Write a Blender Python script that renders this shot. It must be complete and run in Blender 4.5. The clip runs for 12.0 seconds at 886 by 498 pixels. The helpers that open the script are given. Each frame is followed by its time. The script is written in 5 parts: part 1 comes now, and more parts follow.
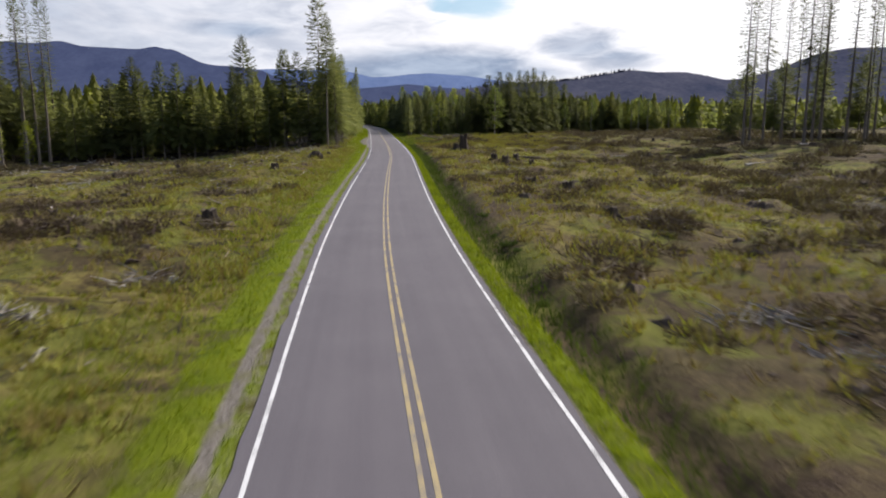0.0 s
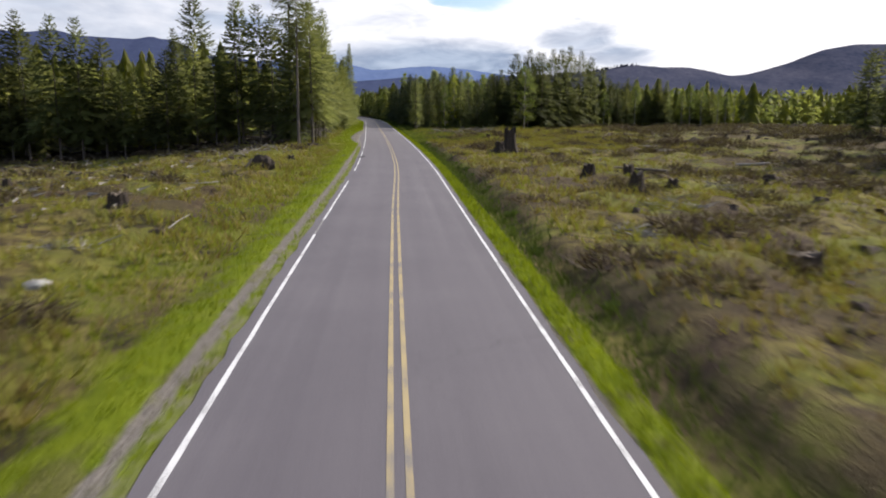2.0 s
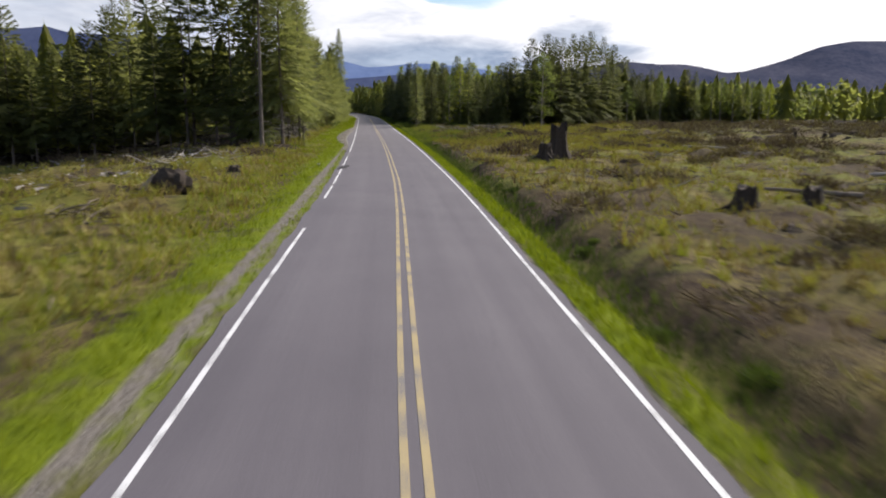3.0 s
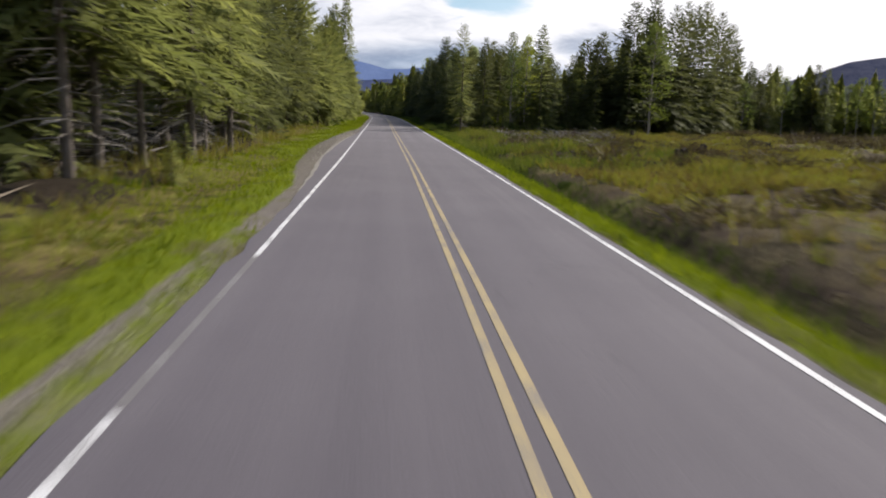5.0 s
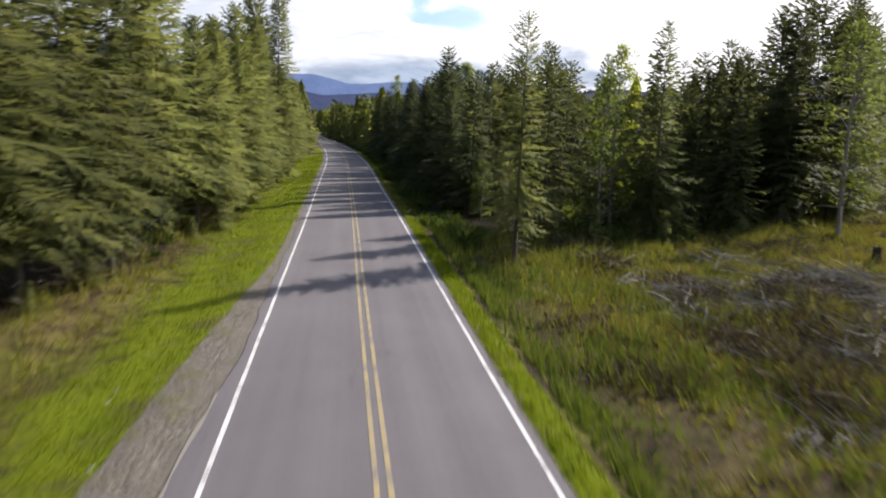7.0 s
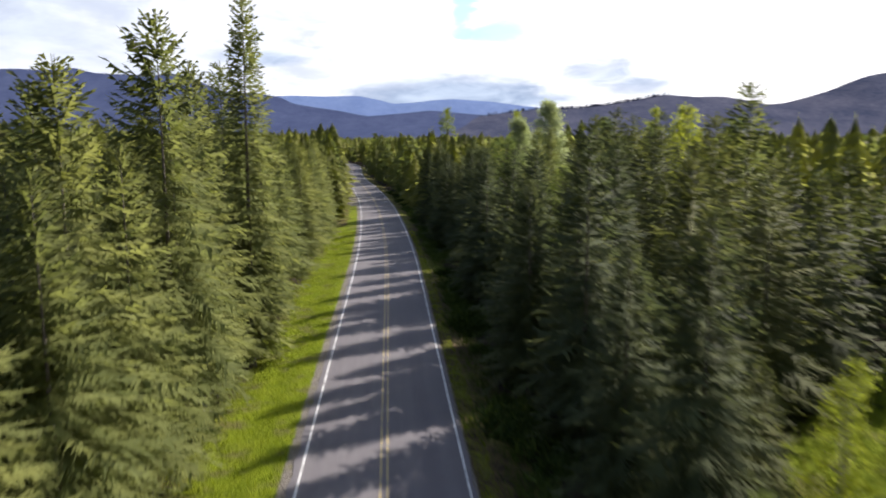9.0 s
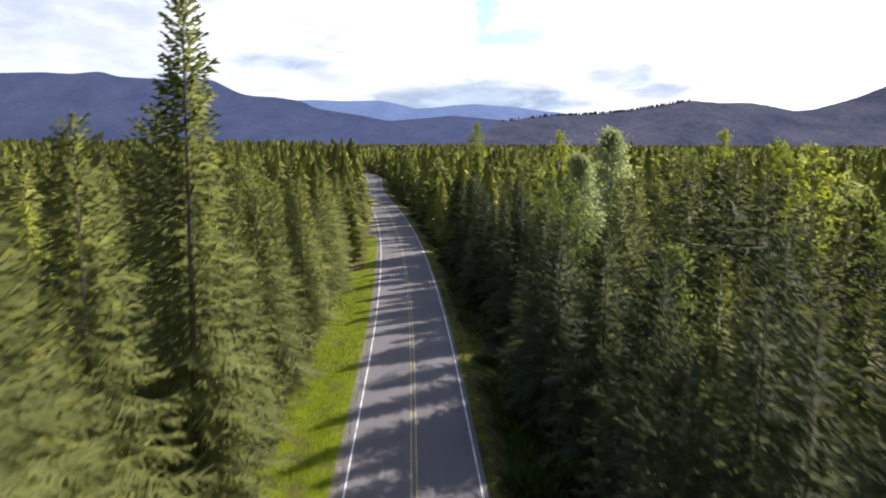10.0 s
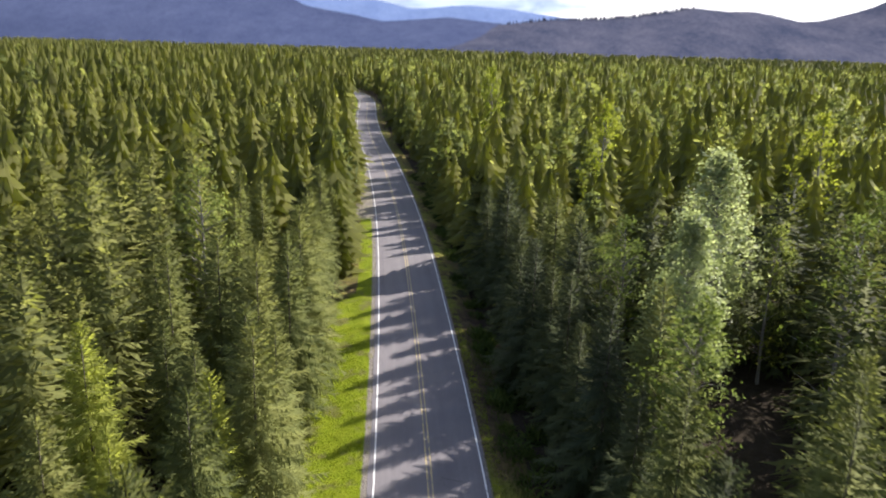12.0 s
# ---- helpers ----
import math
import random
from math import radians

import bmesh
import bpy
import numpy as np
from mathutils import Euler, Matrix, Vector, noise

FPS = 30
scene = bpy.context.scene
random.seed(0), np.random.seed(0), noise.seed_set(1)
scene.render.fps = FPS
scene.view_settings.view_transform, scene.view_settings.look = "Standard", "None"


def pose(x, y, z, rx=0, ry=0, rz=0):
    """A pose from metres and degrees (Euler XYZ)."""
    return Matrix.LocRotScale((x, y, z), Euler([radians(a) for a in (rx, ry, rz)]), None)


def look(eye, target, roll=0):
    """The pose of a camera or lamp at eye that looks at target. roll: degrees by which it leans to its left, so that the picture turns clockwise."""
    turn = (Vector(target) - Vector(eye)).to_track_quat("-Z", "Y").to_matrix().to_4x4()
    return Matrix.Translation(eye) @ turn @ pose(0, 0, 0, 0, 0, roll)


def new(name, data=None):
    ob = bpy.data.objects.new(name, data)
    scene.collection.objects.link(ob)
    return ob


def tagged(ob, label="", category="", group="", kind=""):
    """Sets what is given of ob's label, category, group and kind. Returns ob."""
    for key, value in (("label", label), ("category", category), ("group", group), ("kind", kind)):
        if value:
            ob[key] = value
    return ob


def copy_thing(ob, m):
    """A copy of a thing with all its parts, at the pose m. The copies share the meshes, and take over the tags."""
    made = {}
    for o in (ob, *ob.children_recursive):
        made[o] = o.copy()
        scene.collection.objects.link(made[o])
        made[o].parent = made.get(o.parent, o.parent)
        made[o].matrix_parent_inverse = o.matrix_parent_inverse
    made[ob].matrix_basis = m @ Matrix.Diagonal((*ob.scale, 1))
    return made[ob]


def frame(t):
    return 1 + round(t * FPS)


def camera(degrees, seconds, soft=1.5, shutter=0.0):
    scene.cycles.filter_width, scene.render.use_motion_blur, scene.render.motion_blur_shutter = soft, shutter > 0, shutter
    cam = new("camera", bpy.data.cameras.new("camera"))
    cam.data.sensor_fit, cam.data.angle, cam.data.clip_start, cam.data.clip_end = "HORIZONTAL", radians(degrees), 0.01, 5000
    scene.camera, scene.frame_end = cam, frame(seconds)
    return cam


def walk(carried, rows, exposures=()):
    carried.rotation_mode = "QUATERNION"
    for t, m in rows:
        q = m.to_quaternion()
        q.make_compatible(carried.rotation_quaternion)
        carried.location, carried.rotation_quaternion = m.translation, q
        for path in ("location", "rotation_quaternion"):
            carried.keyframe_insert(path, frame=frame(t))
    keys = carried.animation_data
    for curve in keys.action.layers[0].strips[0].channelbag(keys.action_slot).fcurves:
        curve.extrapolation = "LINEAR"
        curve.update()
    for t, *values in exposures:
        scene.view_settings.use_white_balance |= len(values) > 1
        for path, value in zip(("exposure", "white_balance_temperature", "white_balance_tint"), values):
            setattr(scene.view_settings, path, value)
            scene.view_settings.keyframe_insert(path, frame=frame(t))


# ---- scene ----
cam = camera(61.9, 12.0, soft=1.9, shutter=0.42)
PATH = [
    (0.0, pose(0.25, 0.00, 6.57, 79.65, -0.04, -4.47)),
    (0.5, pose(0.13, 12.26, 6.11, 79.56, -0.34, -4.75)),
    (1.0, pose(0.06, 25.01, 5.78, 79.33, -0.29, -4.67)),
    (1.5, pose(0.05, 38.27, 5.48, 79.32, -0.55, -4.94)),
    (2.0, pose(0.11, 51.17, 5.08, 79.20, -0.55, -4.53)),
    (2.5, pose(0.19, 64.64, 4.60, 79.38, -0.51, -4.43)),
    (2.7, pose(0.20, 69.90, 4.46, 79.16, -0.44, -4.83)),
    (4.3, pose(0.44, 112.26, 2.86, 78.87, -0.76, -4.87)),
    (4.5, pose(0.30, 118.30, 2.70, 79.03, -1.15, -4.81)),
    (5.0, pose(-0.10, 133.58, 2.56, 79.32, -2.29, -3.46)),
    (5.5, pose(-0.46, 148.31, 2.81, 79.71, -2.41, -4.75)),
    (6.0, pose(-0.66, 162.38, 3.68, 80.18, -2.65, -4.82)),
    (6.5, pose(-0.71, 174.65, 5.09, 80.36, -2.83, -4.75)),
    (7.0, pose(-0.65, 186.04, 6.76, 80.55, -2.49, -6.34)),
    (7.2, pose(-0.61, 190.33, 7.49, 80.74, -2.29, -6.94)),
    (8.8, pose(-0.10, 222.13, 12.72, 81.53, 0.29, -4.74)),
    (9.0, pose(-0.21, 226.03, 13.31, 81.63, 0.15, -2.84)),
    (9.5, pose(-0.65, 235.75, 14.83, 81.79, -0.05, -0.90)),
    (10.0, pose(-1.15, 244.37, 16.63, 81.97, -0.19, -1.22)),
    (10.5, pose(-1.53, 251.97, 18.55, 82.18, -0.05, -1.64)),
    (11.0, pose(-1.87, 258.74, 20.74, 82.18, -0.15, -1.83)),
    (11.5, pose(-2.61, 265.04, 22.69, 80.01, -0.41, -1.81)),
    (12.0, pose(-3.63, 270.80, 25.13, 74.68, -1.64, -1.66)),
]
EXPOSURES = [(t, stops, 6430, 14) for t, stops in ((0.0, 0.2), (1.5, 0.32), (3.0, 0.29), (5.0, 0.17), (7.0, 0.45), (9.0, 0.72), (11.0, 0.77), (11.5, 0.9), (12.0, 1.12))]
walk(cam, PATH, EXPOSURES)

# ---- sky and sun ----
SUN_AZ, SUN_EL = 35.0, 35.0  # degrees from +x towards +y, and above the ground
sun_way = Vector((math.cos(radians(SUN_AZ)) * math.cos(radians(SUN_EL)), math.sin(radians(SUN_AZ)) * math.cos(radians(SUN_EL)), math.sin(radians(SUN_EL))))
sun_data = bpy.data.lights.new("sun", "SUN")
sun_data.energy, sun_data.angle, sun_data.color = 5.0, radians(0.6), (1.0, 0.94, 0.83)
sun = new("sun", sun_data)
sun.matrix_basis = look((0, 0, 300), Vector((0, 0, 300)) - sun_way)


class Graph:
    """Short hand for building node trees."""

    def __init__(self, tree):
        self.tree = tree
        tree.nodes.clear()

    def add(self, kind, inputs=None, **settings):
        node = self.tree.nodes.new(kind)
        for key, value in settings.items():
            setattr(node, key, value)
        for key, value in (inputs or {}).items():
            self.put(node.inputs[key], value)
        return node

    def put(self, socket, value):
        if isinstance(value, bpy.types.NodeSocket):
            self.tree.links.new(value, socket)
        else:
            socket.default_value = value

    def math(self, op, a, b=0.0, clamp=False):
        n = self.add("ShaderNodeMath", {0: a, 1: b}, operation=op)
        n.use_clamp = clamp
        return n.outputs[0]

    def vec(self, op, a, b=(0, 0, 0)):
        n = self.add("ShaderNodeVectorMath", {0: a, 1: b}, operation=op)
        return n.outputs["Value"] if op in ("LENGTH", "DOT_PRODUCT") else n.outputs[0]

    def noise(self, vector, scale, detail=4.0, rough=0.55, distortion=0.0):
        return self.add("ShaderNodeTexNoise", {"Vector": vector, "Scale": scale, "Detail": detail, "Roughness": rough, "Distortion": distortion}).outputs[0]

    def ramp(self, value, stops):
        n = self.add("ShaderNodeValToRGB", {0: value})
        e = n.color_ramp.elements
        while len(e) < len(stops):
            e.new(0.5)
        for k, (at, colour) in zip(e, stops):
            k.position, k.color = at, (*colour, 1)
        return n.outputs[0]

    def span(self, value, a, b, lo=0.0, hi=1.0):
        return self.add("ShaderNodeMapRange", {0: value, 1: a, 2: b, 3: lo, 4: hi}, interpolation_type="SMOOTHSTEP").outputs[0]

    def mix(self, fac, a, b, blend="MIX"):
        n = self.add("ShaderNodeMix", data_type="RGBA", blend_type=blend)
        self.put(n.inputs[0], fac)
        self.put(n.inputs[6], a if isinstance(a, bpy.types.NodeSocket) else (*a, 1))
        self.put(n.inputs[7], b if isinstance(b, bpy.types.NodeSocket) else (*b, 1))
        return n.outputs[2]


world = bpy.data.worlds.new("sky")
scene.world = world
world.use_nodes = True
g = Graph(world.node_tree)
sky = g.add("ShaderNodeTexSky", sky_type="NISHITA", sun_disc=False, sun_elevation=radians(SUN_EL), sun_rotation=radians(90 - SUN_AZ))
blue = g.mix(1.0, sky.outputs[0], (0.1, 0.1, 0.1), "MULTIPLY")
ray = g.add("ShaderNodeTexCoord").outputs["Generated"]
flat = g.vec("MULTIPLY", ray, (1.0, 1.0, 3.2))
n1 = g.noise(flat, 5.0, 6.0, 0.55, 0.3)
n2 = g.noise(flat, 13.0, 5.0, 0.6, 0.4)
# bright haze on the sun's side of the sky, greyer cloud away from it
sunward = g.span(g.vec("DOT_PRODUCT", ray, tuple(sun_way)), -0.3, 0.85)
white = g.mix(sunward, (0.44, 0.49, 0.57), (1.0, 1.0, 1.0))
grey = g.mix(g.span(n2, 0.35, 0.7), (0.24, 0.31, 0.43), (0.42, 0.5, 0.61))
thick = g.span(n1, 0.48, 0.66)


def cloud(az, el, wide, high, soft, wobble=0.8):
    """A mask round one direction: degrees from +y to the right, above the horizon, half width and half height."""
    c = Vector((math.sin(radians(az)) * math.cos(radians(el)), math.cos(radians(az)) * math.cos(radians(el)), math.sin(radians(el))))
    off = g.vec("MULTIPLY", g.vec("SUBTRACT", ray, tuple(c)), (1 / math.sin(radians(wide)), 0.0, 1 / math.sin(radians(high))))
    far = g.math("ADD", g.vec("LENGTH", off), g.math("MULTIPLY", g.math("SUBTRACT", n2, 0.5), wobble))
    return g.span(far, 1.0 + soft, 1.0 - soft)


left_grey = cloud(-24, 7.0, 20, 4.5, 0.6, 2.0)
banks = [cloud(3.5, 3.5, 8.5, 1.5, 0.4), cloud(14.6, 5.0, 2.8, 1.1, 0.6, 1.8), cloud(17.5, 4.0, 2.4, 0.8, 0.8, 1.8), cloud(-11, 6.0, 4.0, 0.7, 0.6), cloud(8.0, 3.0, 5.5, 0.7, 0.5)]
mask = g.math("MULTIPLY", left_grey, g.span(n1, 0.28, 0.54, 0.03, 0.58))
for b in banks:
    mask = g.math("MAXIMUM", mask, g.math("MULTIPLY", b, g.span(n1, 0.3, 0.62, 0.65, 1.0)))
high_grey = g.math("MULTIPLY", thick, g.span(g.add("ShaderNodeSeparateXYZ", {0: ray}).outputs[2], 0.18, 0.5))
mask = g.math("MAXIMUM", mask, high_grey)
cover = g.mix(mask, white, grey)
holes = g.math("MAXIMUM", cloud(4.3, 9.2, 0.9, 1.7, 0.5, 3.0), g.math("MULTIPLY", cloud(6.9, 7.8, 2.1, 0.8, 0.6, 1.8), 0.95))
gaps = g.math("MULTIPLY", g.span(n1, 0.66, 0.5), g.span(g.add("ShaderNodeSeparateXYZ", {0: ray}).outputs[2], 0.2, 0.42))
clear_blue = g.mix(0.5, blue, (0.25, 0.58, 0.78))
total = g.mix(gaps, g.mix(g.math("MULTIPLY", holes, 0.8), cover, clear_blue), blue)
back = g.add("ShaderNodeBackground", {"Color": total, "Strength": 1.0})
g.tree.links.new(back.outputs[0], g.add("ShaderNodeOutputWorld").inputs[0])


# ---- materials ----
def material(name, build):
    mat = bpy.data.materials.new(name)
    mat.use_nodes = True
    gr = Graph(mat.node_tree)
    shader = build(gr)
    gr.tree.links.new(shader, gr.add("ShaderNodeOutputMaterial").inputs[0])
    return mat


def solid(gr, colour, rough=0.8, bump=None, strength=0.4, distance=0.05, **more):
    ins = {"Base Color": colour, "Roughness": rough, "Specular IOR Level": 0.08}
    ins.update(more)
    if bump is not None:
        ins["Normal"] = gr.add("ShaderNodeBump", {"Height": bump, "Strength": strength, "Distance": distance}).outputs[0]
    return gr.add("ShaderNodeBsdfPrincipled", ins).outputs[0]


def where(gr):
    return gr.add("ShaderNodeNewGeometry").outputs["Position"]


def asphalt_build(gr):
    p = where(gr)
    uv = gr.add("ShaderNodeUVMap", uv_map="UVMap").outputs[0]
    along = gr.vec("MULTIPLY", uv, (1.0, 0.012, 1.0))
    streak = gr.noise(along, 1.3, 4.0, 0.6)
    fine = gr.noise(p, 38.0, 3.0, 0.7)
    broad = gr.noise(p, 0.22, 4.0, 0.6)
    base = gr.ramp(gr.math("ADD", gr.math("MULTIPLY", streak, 0.55), gr.math("MULTIPLY", broad, 0.45)), [(0.3, (0.118, 0.107, 0.12)), (0.5, (0.148, 0.135, 0.147)), (0.7, (0.18, 0.166, 0.176))])
    spots = gr.span(fine, 0.3, 0.75, 0.72, 1.3)
    col = gr.mix(1.0, base, gr.add("ShaderNodeCombineColor", {0: spots, 1: spots, 2: spots}).outputs[0], "MULTIPLY")
    crack = gr.add("ShaderNodeTexVoronoi", {"Vector": gr.vec("ADD", gr.vec("MULTIPLY", p, (0.3, 0.16, 0.3)), gr.add("ShaderNodeCombineXYZ", {0: gr.noise(p, 0.6)}).outputs[0]), "Scale": 1.0}, feature="DISTANCE_TO_EDGE").outputs[0]
    line = gr.math("MULTIPLY", gr.span(crack, 0.006, 0.001), gr.span(gr.noise(p, 0.12), 0.52, 0.62))
    col = gr.mix(gr.math("MULTIPLY", line, 0.5), col, (0.06, 0.058, 0.062))
    # asphalt darkens smoothly from y 235 down to y 140
    darker_part = gr.span(gr.add("ShaderNodeSeparateXYZ", {0: p}).outputs[1], 235.0, 140.0)
    col = gr.mix(gr.math("MULTIPLY", darker_part, 0.85), col, gr.mix(1.0, col, (0.72, 0.7, 0.74), "MULTIPLY"))
    return solid(gr, col, 0.88, fine, 0.5, 0.01, **{"Specular IOR Level": 0.5})


def paint_build(colour, worn):
    def build(gr):
        p = where(gr)
        grit = gr.noise(p, 45.0, 3.0, 0.7)
        wear = gr.span(gr.math("ADD", gr.math("MULTIPLY", grit, 0.6), gr.math("MULTIPLY", gr.noise(p, 1.1, 3.0), 0.5)), worn, worn + 0.09)
        col = gr.mix(wear, colour, (0.16, 0.15, 0.15))
        return solid(gr, col, 0.7, grit, 0.3, 0.004, **{"Specular IOR Level": 0.5})
    return build


def ground_build(gr):
    p = where(gr)
    zone = gr.add("ShaderNodeSeparateColor", {0: gr.add("ShaderNodeAttribute", attribute_name="zone").outputs[0]})
    big, mid, small = gr.noise(p, 0.16, 5.0, 0.6), gr.noise(p, 0.9, 5.0, 0.65), gr.noise(p, 9.0, 4.0, 0.7)
    fibre = gr.noise(gr.vec("MULTIPLY", p, (1.0, 3.0, 1.0)), 14.0, 4.0, 0.7)
    field = gr.ramp(gr.math("ADD", gr.math("MULTIPLY", mid, 0.62), gr.math("MULTIPLY", small, 0.38)), [(0.39, (0.034, 0.025, 0.022)), (0.46, (0.095, 0.069, 0.036)), (0.54, (0.176, 0.146, 0.048)), (0.62, (0.252, 0.218, 0.067))])
    green = gr.ramp(gr.math("ADD", gr.math("MULTIPLY", mid, 0.5), gr.math("MULTIPLY", fibre, 0.5)), [(0.34, (0.070, 0.070, 0.019)), (0.55, (0.169, 0.173, 0.035)), (0.7, (0.257, 0.243, 0.061))])
    field = gr.mix(gr.span(big, 0.43, 0.6), field, green)
    clump = gr.noise(p, 0.55, 3.0, 0.6, 0.6)
    field = gr.mix(gr.span(clump, 0.56, 0.64, 0.0, 0.8), field, (0.034, 0.025, 0.022))
    mask = gr.add("ShaderNodeAttribute", attribute_name="zone").outputs["Alpha"]
    dead = gr.ramp(gr.math("ADD", gr.math("MULTIPLY", mid, 0.4), gr.math("MULTIPLY", small, 0.6)), [(0.34, (0.029, 0.019, 0.016)), (0.52, (0.072, 0.049, 0.035)), (0.68, (0.152, 0.116, 0.058))])
    field = gr.mix(gr.span(gr.math("ADD", mask, gr.math("MULTIPLY", gr.math("SUBTRACT", mid, 0.5), 0.9)), 0.55, 0.71, 0.0, 0.82), field, dead)
    field = gr.mix(gr.math("MULTIPLY", gr.span(small, 0.6, 0.7), gr.span(mid, 0.5, 0.65, 0.05, 0.55)), field, (0.22, 0.185, 0.1))
    lawn = gr.ramp(gr.math("ADD", gr.math("MULTIPLY", mid, 0.4), gr.math("MULTIPLY", fibre, 0.6)), [(0.32, (0.081, 0.119, 0.006)), (0.5, (0.157, 0.201, 0.009)), (0.7, (0.228, 0.249, 0.023))])
    lawn = gr.mix(gr.span(gr.noise(p, 0.5, 4.0, 0.6), 0.5, 0.64, 0.0, 0.75), lawn, (0.12, 0.105, 0.045))
    stones = gr.add("ShaderNodeTexVoronoi", {"Vector": p, "Scale": 34.0}).outputs["Color"]
    stone = gr.ramp(gr.add("ShaderNodeSeparateColor", {0: stones}).outputs[0], [(0.0, (0.122, 0.106, 0.090)), (0.5, (0.201, 0.179, 0.156)), (1.0, (0.329, 0.298, 0.262))])
    stone = gr.mix(gr.span(mid, 0.5, 0.68, 0.0, 0.8), stone, (0.17, 0.165, 0.07))
    litter = gr.ramp(gr.math("ADD", gr.math("MULTIPLY", mid, 0.5), gr.math("MULTIPLY", small, 0.5)), [(0.3, (0.02, 0.015, 0.011)), (0.55, (0.045, 0.035, 0.024)), (0.7, (0.085, 0.067, 0.045))])
    rag = gr.math("MULTIPLY", gr.math("SUBTRACT", gr.math("ADD", gr.math("MULTIPLY", mid, 0.6), gr.math("MULTIPLY", small, 0.4)), 0.5), 1.3)
    col = gr.mix(gr.span(gr.math("ADD", zone.outputs[2], rag), 0.35, 0.65), field, litter)
    col = gr.mix(gr.span(gr.math("ADD", zone.outputs[0], rag), 0.35, 0.65), col, lawn)
    col = gr.mix(gr.span(gr.math("ADD", zone.outputs[1], rag), 0.35, 0.65), col, stone)
    return solid(gr, col, 0.95, gr.math("ADD", mid, gr.math("MULTIPLY", small, 0.6)), 0.9, 0.25)


def leaf_build(stops, glow=0.3, random=True, spread=0.5, rough=0.7, crown=False):
    """Foliage: a colour that differs from tree to tree and from sprig to sprig, lit partly from behind."""
    def build(gr):
        island = gr.add("ShaderNodeNewGeometry").outputs["Random Per Island"]
        if random:
            tree = gr.add("ShaderNodeObjectInfo").outputs["Random"]
        else:
            tree = gr.add("ShaderNodeAttribute", attribute_name="tint").outputs["Fac"]
        mixed = gr.math("ADD", gr.math("MULTIPLY", tree, 1 - spread), gr.math("MULTIPLY", island, spread))
        col = gr.ramp(mixed, stops)
        ins = {"Base Color": col, "Roughness": rough, "Specular IOR Level": 0.06}
        if crown:
            # needles stand out all round their twig, so a bough is lit as the rounded mass it is
            away = gr.add("ShaderNodeVectorTransform", {0: gr.add("ShaderNodeAttribute", attribute_name="away").outputs["Vector"]}, vector_type="NORMAL", convert_from="OBJECT", convert_to="WORLD").outputs[0]
            jitter = gr.vec("SUBTRACT", gr.add("ShaderNodeTexWhiteNoise", {"W": island}, noise_dimensions="1D").outputs["Color"], (0.5, 0.5, 0.5))
            ins["Normal"] = gr.vec("NORMALIZE", gr.vec("ADD", away, gr.vec("MULTIPLY", jitter, (0.5, 0.5, 0.5))))
        front = gr.add("ShaderNodeBsdfPrincipled", ins).outputs[0]
        through_light = gr.add("ShaderNodeBsdfTranslucent", {"Color": gr.mix(1.0, col, (1.15, 1.2, 0.6), "MULTIPLY")}).outputs[0]
        return gr.add("ShaderNodeMixShader", {0: glow, 1: front, 2: through_light}).outputs[0]
    return build


def bark_build(dark, light, scale=3.0):
    def build(gr):
        p = gr.add("ShaderNodeTexCoord").outputs["Object"]
        n = gr.noise(gr.vec("MULTIPLY", p, (3.0, 3.0, 0.5)), scale * 2, 5.0, 0.7)
        col = gr.ramp(n, [(0.3, dark), (0.7, light)])
        return solid(gr, col, 0.95, n, 0.8, 0.04)
    return build


def wood_build(dark, light):
    def build(gr):
        p = where(gr)
        shade = gr.add("ShaderNodeNewGeometry").outputs["Random Per Island"]
        n = gr.math("ADD", gr.math("MULTIPLY", gr.noise(p, 6.0, 4.0, 0.7), 0.6), gr.math("MULTIPLY", shade, 0.4))
        return solid(gr, gr.ramp(n, [(0.25, dark), (0.75, light)]), 0.9, n, 0.6, 0.03)
    return build


def mountain_build(low, high):
    def build(gr):
        p = where(gr)
        q = gr.vec("MULTIPLY", p, (1.0, 0.5, 1.4))
        n = gr.math("ADD", gr.math("MULTIPLY", gr.noise(q, 0.006, 6.0, 0.6), 0.55), gr.math("MULTIPLY", gr.noise(q, 0.05, 4.0, 0.7), 0.45))
        lit = gr.vec("NORMALIZE", gr.vec("ADD", (0.0, -0.38, 0.92), gr.vec("MULTIPLY", gr.add("ShaderNodeTexNoise", {"Vector": q, "Scale": 0.02, "Detail": 5.0}).outputs["Color"], (0.5, 0.3, 0.1))))
        return solid(gr, gr.ramp(n, [(0.36, low), (0.64, high)]), 1.0, **{"Specular IOR Level": 0.0, "Normal": lit})
    return build


asphalt = material("asphalt", asphalt_build)
tar = material("fresh tar", lambda gr: solid(gr, gr.ramp(gr.noise(where(gr), 20.0), [(0.3, (0.03, 0.028, 0.03)), (0.7, (0.06, 0.057, 0.06))]), 0.8))
white_paint = material("white road paint", paint_build((0.68, 0.68, 0.68), 0.57))
faint_paint = material("worn white road paint", paint_build((0.42, 0.42, 0.42), 0.42))
yellow_paint = material("yellow road paint", paint_build((0.39, 0.305, 0.15), 0.54))
pale_gravel = material("pale gravel", lambda gr: solid(gr, gr.ramp(gr.noise(where(gr), 30.0, 4.0, 0.7), [(0.3, (0.175, 0.163, 0.144)), (0.7, (0.375, 0.350, 0.312))]), 0.95, gr.noise(where(gr), 40.0), 0.7, 0.02))
ground_mat = material("ground cover", ground_build)
fir_leaf = material("fir needles", leaf_build([(0.1, (0.099, 0.117, 0.042)), (0.5, (0.149, 0.165, 0.055)), (0.9, (0.215, 0.224, 0.073))], 0.34, crown=True))
